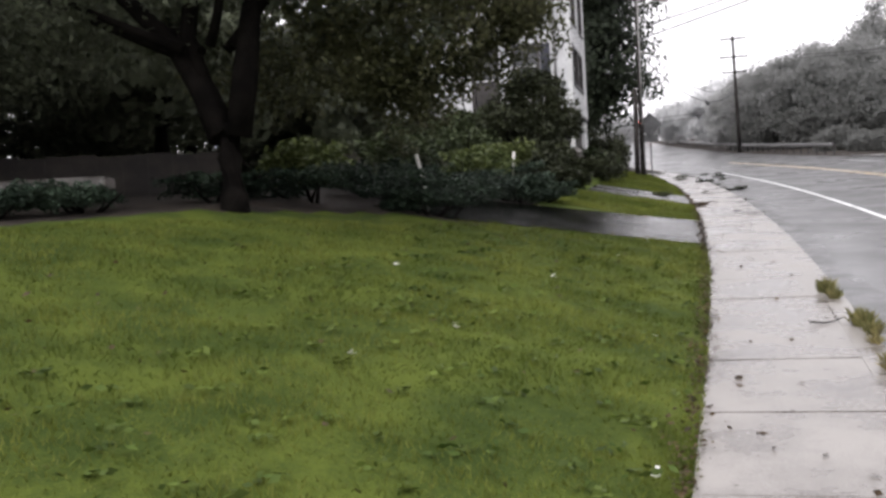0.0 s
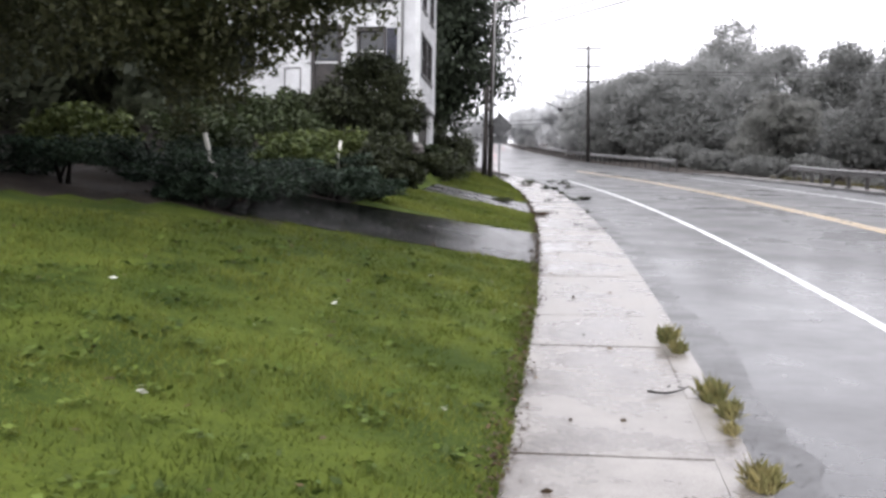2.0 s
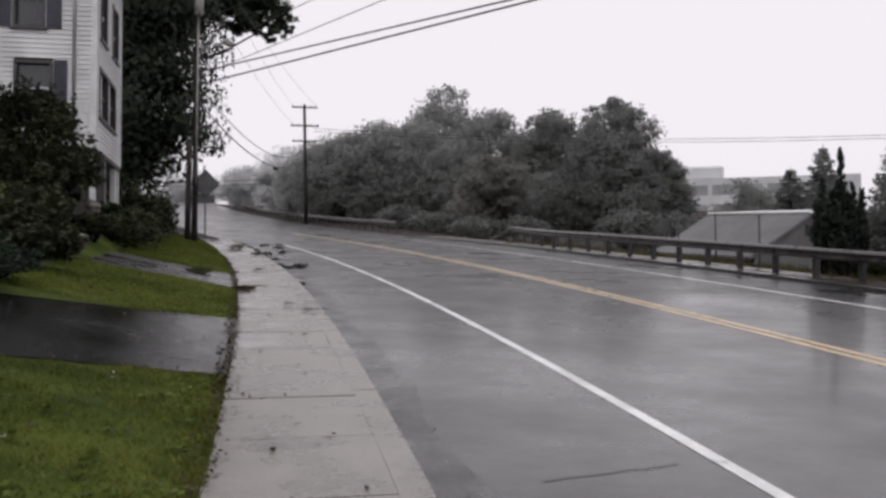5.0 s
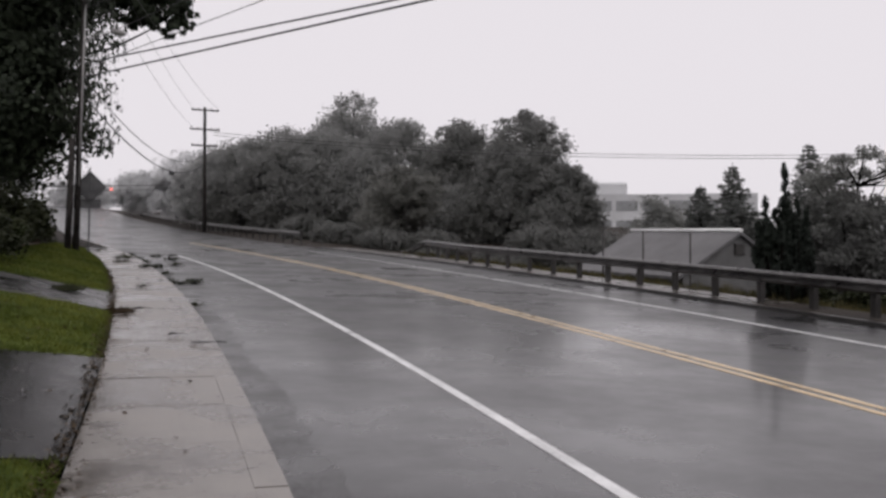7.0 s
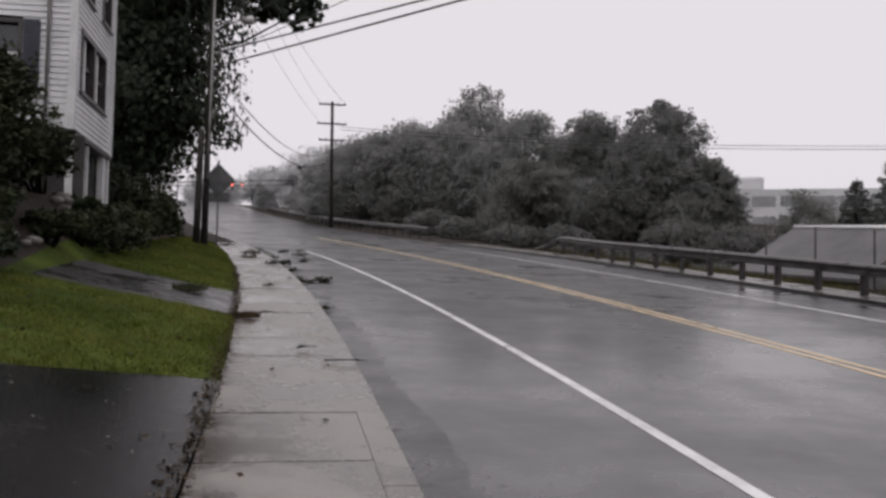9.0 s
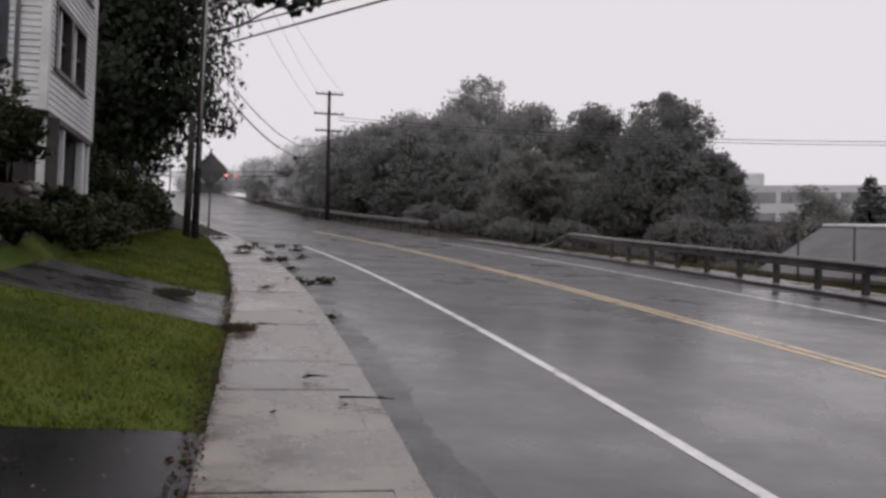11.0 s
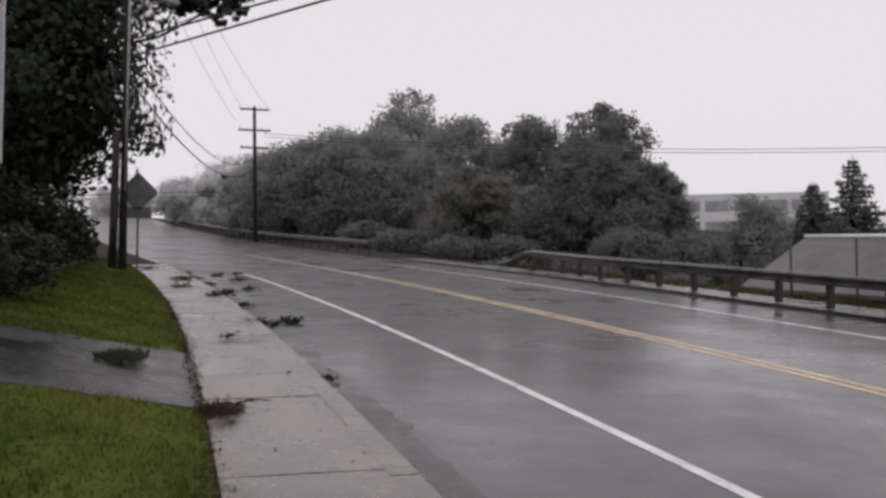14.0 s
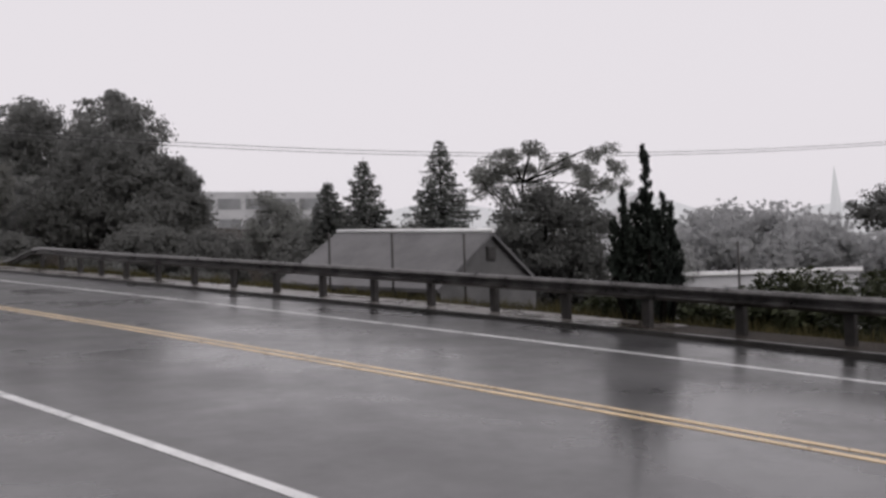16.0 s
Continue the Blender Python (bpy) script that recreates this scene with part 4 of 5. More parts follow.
part("railing_bar", tube(bmesh.new(), [(-7.05, HY0 - 0.9, 5.8), (-6.6, HY0 - 0.9, 5.82)], [0.02, 0.02], 6), DARKTRIM, house, "thin iron stair railing")
boxed("step", STONE, house, -7.15, -5.4, HY0 - 1.0, HY0 - 0.04, 4.9, 5.06, 0.01, "stone doorstep")
# lower wing behind the garden tree
wing = thing("house_wing", "low white clapboard wing half hidden by the trees", "house", (0, 0, 0))
house_main, house = house, wing
siding("front_wall", "x", 27.6, -14.5, HXL - 0.15, 4.3, 8.0, -1, [(-12.4, -11.4, 5.4, 6.8)])
window("x", 27.6, -1, -12.4, -11.4, 5.4, 6.8)
# The wing gets the same near-black filler.
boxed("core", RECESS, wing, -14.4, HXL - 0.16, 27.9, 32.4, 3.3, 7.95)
boxed("roof", ROOF, wing, -14.7, HXL - 0.12, 27.2, 32.6, 8.0, 8.25)
house = house_main


# ---- poles, wires, sign ----
pole = thing("utility_pole", "tall dark wooden utility pole at the edge of the pavement", "pole", (-2.0, 42.2, 0))
pb = float(land(-2.0, 42.2))
part("shaft", tube(bmesh.new(), [(0, 0, pb - 0.5), (0.02, 0, pb + 3), (0.1, 0, 15.2)], [0.125, 0.1, 0.075], 10), POLEWOOD, pole)
part("conduit", tube(bmesh.new(), [(0.06, -0.16, pb + 2.2), (0.12, -0.14, 12.0)], [0.035, 0.035], 8), PALEPOLE, pole, "pale cable conduit up the pole")
part("transformer", tube(bmesh.new(), [(0.15, -0.3, 12.0), (0.15, -0.3, 12.05), (0.15, -0.3, 12.75), (0.15, -0.3, 12.85)], [0.1, 0.17, 0.17, 0.08], 12), PALEPOLE, pole, "pale grey transformer can")
lamp = part("lamp_arm", tube(bmesh.new(), [(0.08, 0, 10.6), (0.5, -0.05, 10.95), (1.0, -0.1, 11.05)], [0.03, 0.028, 0.025], 7), PALEPOLE, pole, "curved street lamp arm")
part("lamp_head", tube(bmesh.new(), [(0.95, -0.1, 11.06), (1.05, -0.1, 11.1), (1.3, -0.12, 11.05), (1.45, -0.12, 11.0)], [0.04, 0.12, 0.13, 0.05], 10), PALEPOLE, lamp, "flat grey lamp head")
stub = thing("stub_pole", "short leaning stub pole beside the utility pole", "pole", (-2.22, 41.9, 0))
part("shaft", tube(bmesh.new(), [(-0.02, 0, pb - 0.4), (0.05, 0, 7.25)], [0.12, 0.1], 9), POLEWOOD, stub)

sign = thing("road_sign", "diamond road sign seen from its grey back", "sign", (-1.65, 43.07, 0))
sb_ = float(land(-1.65, 43.07))
bm = bmesh.new()
s = 0.6
bmesh.ops.create_cube(bm, size=1.0, matrix=pose(0, 0, 5.73, 0, 45, 0) @ Matrix.Diagonal((s * 1.36, 0.012, s * 1.36, 1)))
bmesh.ops.bevel(bm, geom=[e for e in bm.edges if abs(e.verts[0].co.y - e.verts[1].co.y) > 0.005], offset=0.06, segments=3, affect="EDGES")
part("plate", bm, SIGNBACK, sign)
boxed("plaque", SIGNBACK, sign, -0.36, 0.36, -0.006, 0.006, 4.98, 5.3)
boxed("post", SIGNBACK, sign, -0.03, 0.03, -0.05, -0.008, sb_ - 0.3, 6.3, 0.006)

far = thing("utility_pole", "tall wooden utility pole with three crossarms", "pole", (4.3, 86.95, 0))
fb = float(land(4.3, 86.95))
part("shaft", tube(bmesh.new(), [(0.05, 0, fb - 0.5), (-0.12, 0, 17.3)], [0.17, 0.12], 9), POLEWOOD, far)
for z, w in ((17.05, 1.1), (15.45, 1.2), (14.1, 1.05)):
    arm = boxed("crossarm", POLEWOOD, far, -w - 0.1, w - 0.1, -0.14, -0.03, z - 0.06, z + 0.06, 0.01)
    for k in (-1, -0.5, 0.5, 1):
        part("insulator", tube(bmesh.new(), [(k * w * 0.92 - 0.1, -0.08, z + 0.06), (k * w * 0.92 - 0.1, -0.08, z + 0.2)], [0.05, 0.03], 7), PALEPOLE, arm)


def wire(a, b, sag, r, label="thin black overhead wire crossing the road", splice=0):
    a, b = Vector(a), Vector(b)
    pts = [a.lerp(b, i / 28) - Vector((0, 0, sag * 4 * (i / 28) * (1 - i / 28))) for i in range(29)]
    w = thing("overhead_wire", label, "wire", a, group="overhead wires")
    part("strand", tube(bmesh.new(), [p - a for p in pts], [r] * 29, 5), WIRE, w)
    if splice:
        c = [pts[splice + k] - a - Vector((0, 0, 0.1)) for k in (0, 1)]
        part("splice_case", tube(bmesh.new(), [c[0], c[0].lerp(c[1], 0.05), c[0].lerp(c[1], 0.5), c[0].lerp(c[1], 0.55)], [0.03, 0.13, 0.13, 0.03], 8), WIRE, w, "dark splice case on the cable")


d = Vector((0.5373, -0.8434, -0.03))
A = Vector((-1.95, 42.2, 9.42))
wire(A, A + d * 62, 0.0, 0.03, "thick black overhead cable crossing the road")
wire(A + Vector((0, 0, 0.48)), A + Vector((0, 0, -0.75)) + d * 62, 0.0, 0.028, "thick black overhead cable crossing the road")
for up, far_up in ((0.3, 5.0), (1.15, 6.0), (2.4, 3.0)):
    wire(A + Vector((0, 0, up)), A + Vector((0, 0, up + far_up)) + d * 62, 0.1, 0.014)
wire((-1.95, 42.2, 8.9), (4.2, 86.9, 12.6), 1.6, 0.03, "black telephone cable sagging along the road", 15)
wire((-1.95, 42.2, 9.5), (4.2, 86.9, 13.4), 1.6, 0.022, "black telephone cable sagging along the road")
for z, x in ((17.2, 3.2), (17.2, 5.2), (15.6, 3.2)):
    wire((-1.9, 42.2, z - 2.2), (x, 86.87, z), 0.5, 0.011, "thin dark overhead wire along the road")
for z0, z1, sg in ((15.0, 13.2, 2.2), (15.25, 13.4, 2.2)):
    wire((4.9, 86.87, z0), (81.0, 41.4, z1), sg, 0.022, "thin double wire across the valley")
for z in (13.6, 14.1):
    wire((-30, 118, z - 1), (12, 112, z), 0.3, 0.03, "cable across the road near the hilltop")


# ---- guard rails ----
def guard_rail(o_at, y0, y1, spacing, label, dip=0.0):
    g = thing("guard_rail", label, "guard rail", (0, 0, 0))
    prof = [(0.03, 0.712), (-0.005, 0.712), (-0.045, 0.69), (-0.075, 0.655), (-0.075, 0.63), (-0.02, 0.59), (-0.02, 0.57), (-0.075, 0.53), (-0.075, 0.505), (-0.045, 0.478), (0.0, 0.458), (0.012, 0.46), (0.0, 0.57), (0.012, 0.69)]
    ys = np.append(np.arange(y0, y1, 0.8), y1)
    v, f = [], []
    m = len(prof)
    for y in ys:
        x0 = o_at(y) + float(bend(y))
        down = dip * float(step(y1 - 3.2, y1, y))
        for dx, dz in prof:
            v.append((x0 + dx, y, float(plane(x0, y)) + 0.04 + dz - down))
    for i in range(len(ys) - 1):
        for k in range(m):
            a, b = i * m + k, i * m + (k + 1) % m
            f.append((a, b, b + m, a + m))
    raw("w_beam", v, f, STEEL, g, "wet galvanised corrugated beam")
    bmp = box(bmesh.new(), 0.1, 0.22, -0.075, 0.075, -0.5, 0.64, 0.008)
    first = part("post", bmp, POSTS, g)
    bms = box(bmesh.new(), 0.013, 0.1, -0.065, 0.065, 0.43, 0.64)
    block = part("spacer", bms, POSTS, g)
    for i, y in enumerate(np.arange(y0 + 0.5, y1 - (2.6 if dip else 0.0), spacing)):
        x0 = o_at(y) + float(bend(y))
        loc = (x0, y, float(plane(x0, y)) + 0.08)
        for src in (first, block):
            o = src if i == 0 else src.copy()
            if i:
                scene.collection.objects.link(o)
            o.location = loc
    return g


guard_rail(lambda y: 13.15 + 1.2 * float(step(40, 50, y)), -20.0, 50.6, 1.6, "long wet steel guard rail on dark posts", 0.6)
guard_rail(lambda y: 13.5 + 0.5 * float(step(62, 55, y)), 63.6, 130.0, 1.9, "second steel guard rail further up the hill")

# ---- buildings beyond the rail ----
barn = thing("gabled_building", "low building with a grey gabled roof and white ridge", "building", (17.69, 35.93, 0), 9.05)
hl, run, fall = 2.64, 2.5, 0.58


def ridge(y):
    return 4.265 + 0.0587 * y


for side in (-1, 1):
    bm = bmesh.new()
    vs = []
    for y in (-hl - 0.12, hl + 0.12):
        for d in (0, -0.1):
            vs += [bm.verts.new((0, y, ridge(y) + d)), bm.verts.new((side * run, y, ridge(y) + d - fall * run))]
    for q in ((0, 1, 5, 4), (2, 6, 7, 3), (0, 2, 3, 1), (4, 5, 7, 6), (1, 3, 7, 5), (0, 4, 6, 2)):
        bm.faces.new([vs[i] for i in q])
    bmesh.ops.recalc_face_normals(bm, faces=bm.faces)
    part("roof", bm, METALROOF, barn, "smooth wet grey roof slope")
bm = bmesh.new()
tube(bm, [(0, -hl - 0.12, ridge(-hl) + 0.03), (0, hl + 0.12, ridge(hl) + 0.03)], [0.07, 0.07], 6)
part("ridge_cap", bm, WHITECAP, barn, "white ridge cap")
bm = bmesh.new()
w = run - 0.25
vs = [[bm.verts.new((x, y, z)) for x, z in ((-w, -3.0), (w, -3.0), (w, ridge(y) - 0.12 - fall * w), (0, ridge(y) - 0.12), (-w, ridge(y) - 0.12 - fall * w))] for y in (-hl, hl)]
bm.faces.new(vs[0])
bm.faces.new(vs[1][::-1])
for k in range(5):
    bm.faces.new((vs[0][k], vs[1][k], vs[1][(k + 1) % 5], vs[0][(k + 1) % 5]))
bmesh.ops.recalc_face_normals(bm, faces=bm.faces)
part("wall", bm, BARNWALL, barn, "grey gable wall")
vent = boxed("vent", POSTS, barn, -0.2, 0.2, -hl - 0.05, -hl + 0.02, 3.36, 3.72, 0.01, "small dark gable vent")
for k in range(3):
    boxed("louvre", RECESS, vent, -0.17, 0.17, -hl - 0.07, -hl - 0.04, 3.41 + 0.1 * k, 3.45 + 0.1 * k)

for x, y, top in ((14.84, 33.5, 4.05), (15.2, 31.45, 3.9), (14.5, 35.5, 4.15)):
    fp = thing("fence_post", "thin dark fence post behind the guard rail", "post", (x, y, 0), group="fence posts behind the rail")
    part("shaft", tube(bmesh.new(), [(0, 0, float(land(x, y)) - 0.4), (0, 0, top)], [0.03, 0.03], 7), POSTS, fp)

office = thing("office_building", "pale multi-storey office block, windows greyed for haze", "building", (86, 152, 0), -28)
boxed("wall", OFFICE, office, -14, 14, -8, 8, -4, 19.0)
boxed("penthouse", OFFICE, office, -14.5, -7.0, -6, 4, 19.0, 21.3, 0.3)
for k in range(6):
    for j in range(6):
        boxed("window", OFFICEGLASS, office, -13.2 + j * 4.35, -9.6 + j * 4.35, -8.06, -7.99, 16.2 - 3.3 * k, 17.9 - 3.3 * k)


def low_building(x, y, turn, w, d, z0, z1, label, cap=WHITECAP):
    b = thing("low_building", label, "building", (x, y, 0), turn, group="low buildings in the valley")
    boxed("wall", PALEHOUSE, b, -w / 2, w / 2, -d / 2, d / 2, z0, z1)
    boxed("roof_edge", cap, b, -w / 2 - 0.2, w / 2 + 0.2, -d / 2 - 0.2, d / 2 + 0.2, z1, z1 + 0.3, 0.02, "pale flat roof edge")
    for k in range(int(w // 3) if z1 < 5 else 0):
        boxed("window", OFFICEGLASS, b, -w / 2 + 1 + k * 3, -w / 2 + 2.4 + k * 3, -d / 2 - 0.05, -d / 2 + 0.02, z1 - 1.9, z1 - 0.8)


low_building(35.0, 44.5, -45, 6, 5, -3, 2.55, "low white flat-roofed shed below the road")
low_building(60.0, 52.0, -35, 20, 9, -3, 2.9, "long low pale building in the valley")
low_building(112.0, 74.0, -30, 16, 9, -3, 8.9, "flat-roofed building in the valley, walls paled for haze", OFFICE)
low_building(24.8, 31.8, -45, 2.4, 3.2, -1, 1.95, "small white-roofed shed under the bank")
gable = thing("far_house", "pale gabled house far in the valley", "house", (70, 64, 0), -45)
boxed("wall", PALEHOUSE, gable, -3.2, 3.2, -3, 3, -3, 6.6)
bm = bmesh.new()
vs = [bm.verts.new(c) for c in ((-3.5, -3.2, 6.6), (3.5, -3.2, 6.6), (0, -3.2, 10.2), (-3.5, 3.2, 6.6), (3.5, 3.2, 6.6), (0, 3.2, 10.2))]
for q in ((0, 1, 2), (3, 5, 4), (0, 2, 5, 3), (1, 4, 5, 2), (0, 3, 4, 1)):
    bm.faces.new([vs[i] for i in q])
part("roof", bm, PALEHOUSE, gable)
for k in (-1.6, 0.6):
    for zz in (1.6, 4.4):
        boxed("window", OFFICEGLASS, gable, k, k + 1.0, -3.06, -2.99, zz, zz + 1.5)
mast = thing("mast", "thin dark post standing in the valley", "post", (34.85, 35.2, 0))
part("shaft", tube(bmesh.new(), [(0, 0, -2.0), (0, 0, 4.15)], [0.06, 0.05], 8), POSTS, mast)
# The steeple glows an even grey that stands for distance haze.
steeple = thing("steeple", "church steeple far off, self-lit pale grey for haze", "steeple", (341, 158, 0))
part("spire", tube(bmesh.new(), [(0, 0, 0), (0, 0, 26), (0, 0, 27), (0, 0, 42.5)], [2.6, 2.6, 2.2, 0.1], 8), glowing("self_lit_steeple", (0.42, 0.42, 0.43), 1.0), steeple)

# far hills, glowing pale grey in place of daylight and mist
HILL = glowing("self_lit_hills", (0.5, 0.495, 0.51), 1.0)
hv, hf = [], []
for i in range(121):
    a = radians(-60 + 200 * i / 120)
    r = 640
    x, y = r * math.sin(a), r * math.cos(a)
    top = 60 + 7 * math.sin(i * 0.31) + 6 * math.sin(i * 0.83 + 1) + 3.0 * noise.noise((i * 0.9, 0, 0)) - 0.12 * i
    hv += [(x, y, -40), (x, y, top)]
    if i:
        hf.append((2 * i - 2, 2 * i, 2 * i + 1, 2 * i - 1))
raw("backdrop", hv, hf, HILL, None, "wooded hills beyond the valley, self-lit pale grey for haze", "structure", category="hills")

# ---- paths on the lawn ----


def patch(name, corners, lift, mat, label, nu=36, nv=30, category="path", wob=0.07):
    """A thin paved sheet laid on the land between four corners."""
    c = [np.array(p, float) for p in corners]
    v, f = [], []
    for j in range(nv + 1):
        for i in range(nu + 1):
            s, t = i / nu, j / nv
            p = (c[0] * (1 - s) + c[1] * s) * (1 - t) + (c[3] * (1 - s) + c[2] * s) * t
            if wob and t in (0, 1):
                p[1] += wob * noise.noise((p[0] * 2.2, t * 9, 1)) + 0.5 * wob * noise.noise((p[0] * 7, t * 5, 2))
            if wob and s in (0, 1):
                p[1] += wob * noise.noise((p[0] * 2.2, s * 9, 4)) + 0.6 * wob * noise.noise((p[0] * 7, s * 5, 2))
            v.append((p[0], p[1], float(land(p[0], p[1])) + lift))
    m = len(v)
    v += [(x, y, z - 0.12) for x, y, z in v]
    for j in range(nv):
        for i in range(nu):
            a = j * (nu + 1) + i
            f += [(a, a + 1, a + nu + 2, a + nu + 1), (m + a, m + a + nu + 1, m + a + nu + 2, m + a + 1)]
    for i in range(nu):
        a, b = i, nv * (nu + 1) + i
        f += [(a, a + m, a + m + 1, a + 1), (b, b + 1, b + m + 1, b + m)]
    for j in range(nv):
        a, b = j * (nu + 1), j * (nu + 1) + nu
        f += [(a, a + nu + 1, a + m + nu + 1, a + m), (b, b + m, b + m + nu + 1, b + nu + 1)]
    return raw(name, v, f, mat, None, label, "structure", category=category)


patch("driveway", [(0.17, 14.1), (0.17, 18.15), (-3.2, 15.6), (-3.2, 12.2)], 0.012, DRIVE, "wet black asphalt driveway", category="driveway")
patch("driveway_upper", [(-3.205, 12.2), (-3.205, 15.6), (-8.5, 19.5), (-8.5, 16.5)], 0.012, DRIVE, "wet black asphalt driveway between the shrubs", category="driveway")
patch("garden_path", [(0.12, 22.9), (0.02, 26.1), (-2.4, 25.6), (-2.4, 22.3)], 0.012, PATHWET, "dark wet asphalt path to the house", category="path")

# ---- bank stones and low wall ----
bank = thing("stone_bank", "rough mossy stones edging the bank", "stones", (0, 0, 0))
for k in range(46):
    y = 23.6 + 10 * RNG.random()
    x = -2.75 - 0.5 * RNG.random()
    bm = bmesh.new()
    bmesh.ops.create_icosphere(bm, subdivisions=2, radius=0.05 + 0.07 * RNG.random())
    for v in bm.verts:
        v.co = Vector((v.co.x * 1.3, v.co.y, v.co.z * 0.7)) * (1 + 0.35 * noise.noise(v.co * 7 + Vector((k, 0, 0))))
    o = part("stone", bm, STONE, bank)
    o.location = at(x, y, 0.04)
low = thing("low_wall", "low dark reddish wall at the top of the lawn", "wall", (0, 0, 0))
for c in range(4):
    for k in range(16):
        y = 33.6 + k * 0.46 + (c % 2) * 0.2
        x = -2.75 + float(bend(y)) * 0.25
        o = part("block", box(bmesh.new(), -0.12, 0.12, -0.22, 0.22, 0, 0.15, 0.012), BRICKISH, low)
        o.location = (x, y, float(land(-2.55, 33.6 + 3.5)) - 0.35 + 0.07 * (y - 37) + c * 0.157)

# ---- stakes ----
for x, y, z0, dx, top in ((-3.68, 12.89, 1.6, -0.12, 2.62), (-3.54, 19.03, 2.2, 0.05, 3.05)):
    st = thing("stake", "thin pale leaning stake among the junipers", "stake", (x, y, 0), group="stakes in the bed")
    part("rod", tube(bmesh.new(), [(0.02, 0, z0 - 0.5), (0, 0, z0 + 0.5), (dx, 0, top)], [0.03, 0.03, 0.03], 7), STAKE, st)
bench = thing("stone_slab", "pale low stone slab under the garden tree", "stone slab", (-9.3, 12.0, float(land(-9.3, 12.0))), 20)
boxed("slab", CONCRETE, bench, -0.9, 0.9, -0.3, 0.3, 0.18, 0.34, 0.02)
for k in (-0.6, 0.6):
    boxed("foot", STONE, bench, k - 0.15, k + 0.15, -0.22, 0.22, -0.1, 0.18, 0.02)

# ---- brown board fence behind the garden tree ----
fence = thing("board_fence", "dark brown board fence behind the garden", "fence", (-11.5, 12.2, 0), 28)
fz = float(land(-11.5, 12.2))
for k in range(22):
    boxed("board", FENCEWOOD, fence, -4.4 + 0.4 * k, -4.4 + 0.4 * k + 0.398, -0.012 + 0.004 * (k % 2), 0.012, fz - 0.3, fz + 0.7 + 0.02 * math.sin(k * 2.1))
for zz in (0.2, 0.5):
    boxed("fence_rail", RECESS, fence, -4.4, 4.4, 0.014, 0.06, fz + zz, fz + zz + 0.09)

# ---- traffic signal at the top of the hill ----
signal = thing("traffic_signal", "distant traffic signal glowing red on a long arm", "traffic signal", (0, 168, 0))
sz = 11.9
part("pole", tube(bmesh.new(), [(-17, 0, sz + 1), (-17, 0, sz + 7.2)], [0.14, 0.1], 8), SIGNBACK, signal)
part("arm", tube(bmesh.new(), [(-17, 0, sz + 6.6), (-10, 0, sz + 7.0), (-4.5, 0, sz + 7.0)], [0.09, 0.07, 0.05], 7), SIGNBACK, signal)
RED = glowing("red_signal", (1.0, 0.16, 0.12), 5.0)
WARM = glowing("amber_signal", (1.0, 0.75, 0.55), 4.0)
for k, m in ((-8.2, RED), (-6.6, RED), (-5.2, WARM)):
    head = boxed("signal_head", SIGNBACK, signal, k - 0.2, k + 0.2, -0.2, 0.1, sz + 5.7, sz + 6.9, 0.03)
    part("lens", tube(bmesh.new(), [(k, -0.21, sz + 6.6), (k, -0.27, sz + 6.6)], [0.17, 0.16], 12), m, head, "glowing signal lens")

# ---- storm debris ----


def fallen_branch(x, y, z, length, turn, n, label="fallen leafy branch lying in the gutter"):
    b = thing("fallen_branch", label, "branch", (x, y, z), turn, group="storm debris")
    bm = bmesh.new()
    limb(bm, (-length / 2, 0, 0.02), (length / 2, 0.04, 0.03), 0.009, 0.004, 0.1)
    for k in range(5 if n else 2):
        s = RNG.uniform(-0.4, 0.4) * length
        limb(bm, (s, 0, 0.04), (s + RNG.uniform(0.1, 0.3) * length, RNG.normal() * 0.07, RNG.uniform(0.02, 0.07)), 0.005, 0.002, 0.1, 4)
    part("twig", bm, BARK, b)
    if n:
        p = RNG.normal(size=(n, 3)) * (length * 0.22, 0.075, 0.025) + (0, 0, 0.045)
        p[:, 2] = np.abs(p[:, 2])
        v, f = leaf_quads(p, 0.045, 0.4)
        raw("leaves", v, f, LEAF_DARK, b)


for o, y, L, turn, n, side in ((1.2, 34.8, 0.4, 30, 60, 1), (0.9, 40.5, 0.5, -20, 70, 1), (1.7, 37.0, 0.45, 15, 70, 0), (1.55, 39.6, 0.5, 50, 80, 0), (2.6, 41.5, 0.5, 5, 60, 0), (1.5, 45.0, 0.7, 25, 90, 0), (3.0, 44.5, 0.4, -30, 40, 0), (0.75, 27.6, 0.3, 10, 18, 1), (1.44, 30.0, 0.55, 10, 100, 0), (1.95, 30.4, 0.55, -15, 120, 0), (1.46, 36, 0.6, 60, 110, 0), (1.46, 42, 0.6, 20, 90, 0), (0.7, 37.5, 0.5, 0, 60, 1), (1.45, 24.7, 0.28, 20, 26, 0), (2.3, 38, 0.4, 40, 50, 0), (1.6, 33.4, 0.4, 70, 50, 0), (2.4, 44, 0.5, 10, 60, 0), (0.5, 46, 0.7, 30, 70, 1), (1.1, 40.2, 0.5, 80, 60, 1)):
    x = o + float(bend(y))
    fallen_branch(x, y, float(plane(x, y)) + (0.115 if side else 0.005), L, turn, n)
for x, y, L, turn in ((1.24, 19.08, 0.42, -28), (0.9, 19.88, 0.2, -15), (1.0, 7.95, 0.3, 20), (0.45, 23.0, 0.3, 10)):
    fallen_branch(x, y, float(plane(x, y)) + 0.118, L, turn, 0, "bare dark twig on the wet pavement")

# ---- weeds along the kerb, grass and leaves ----


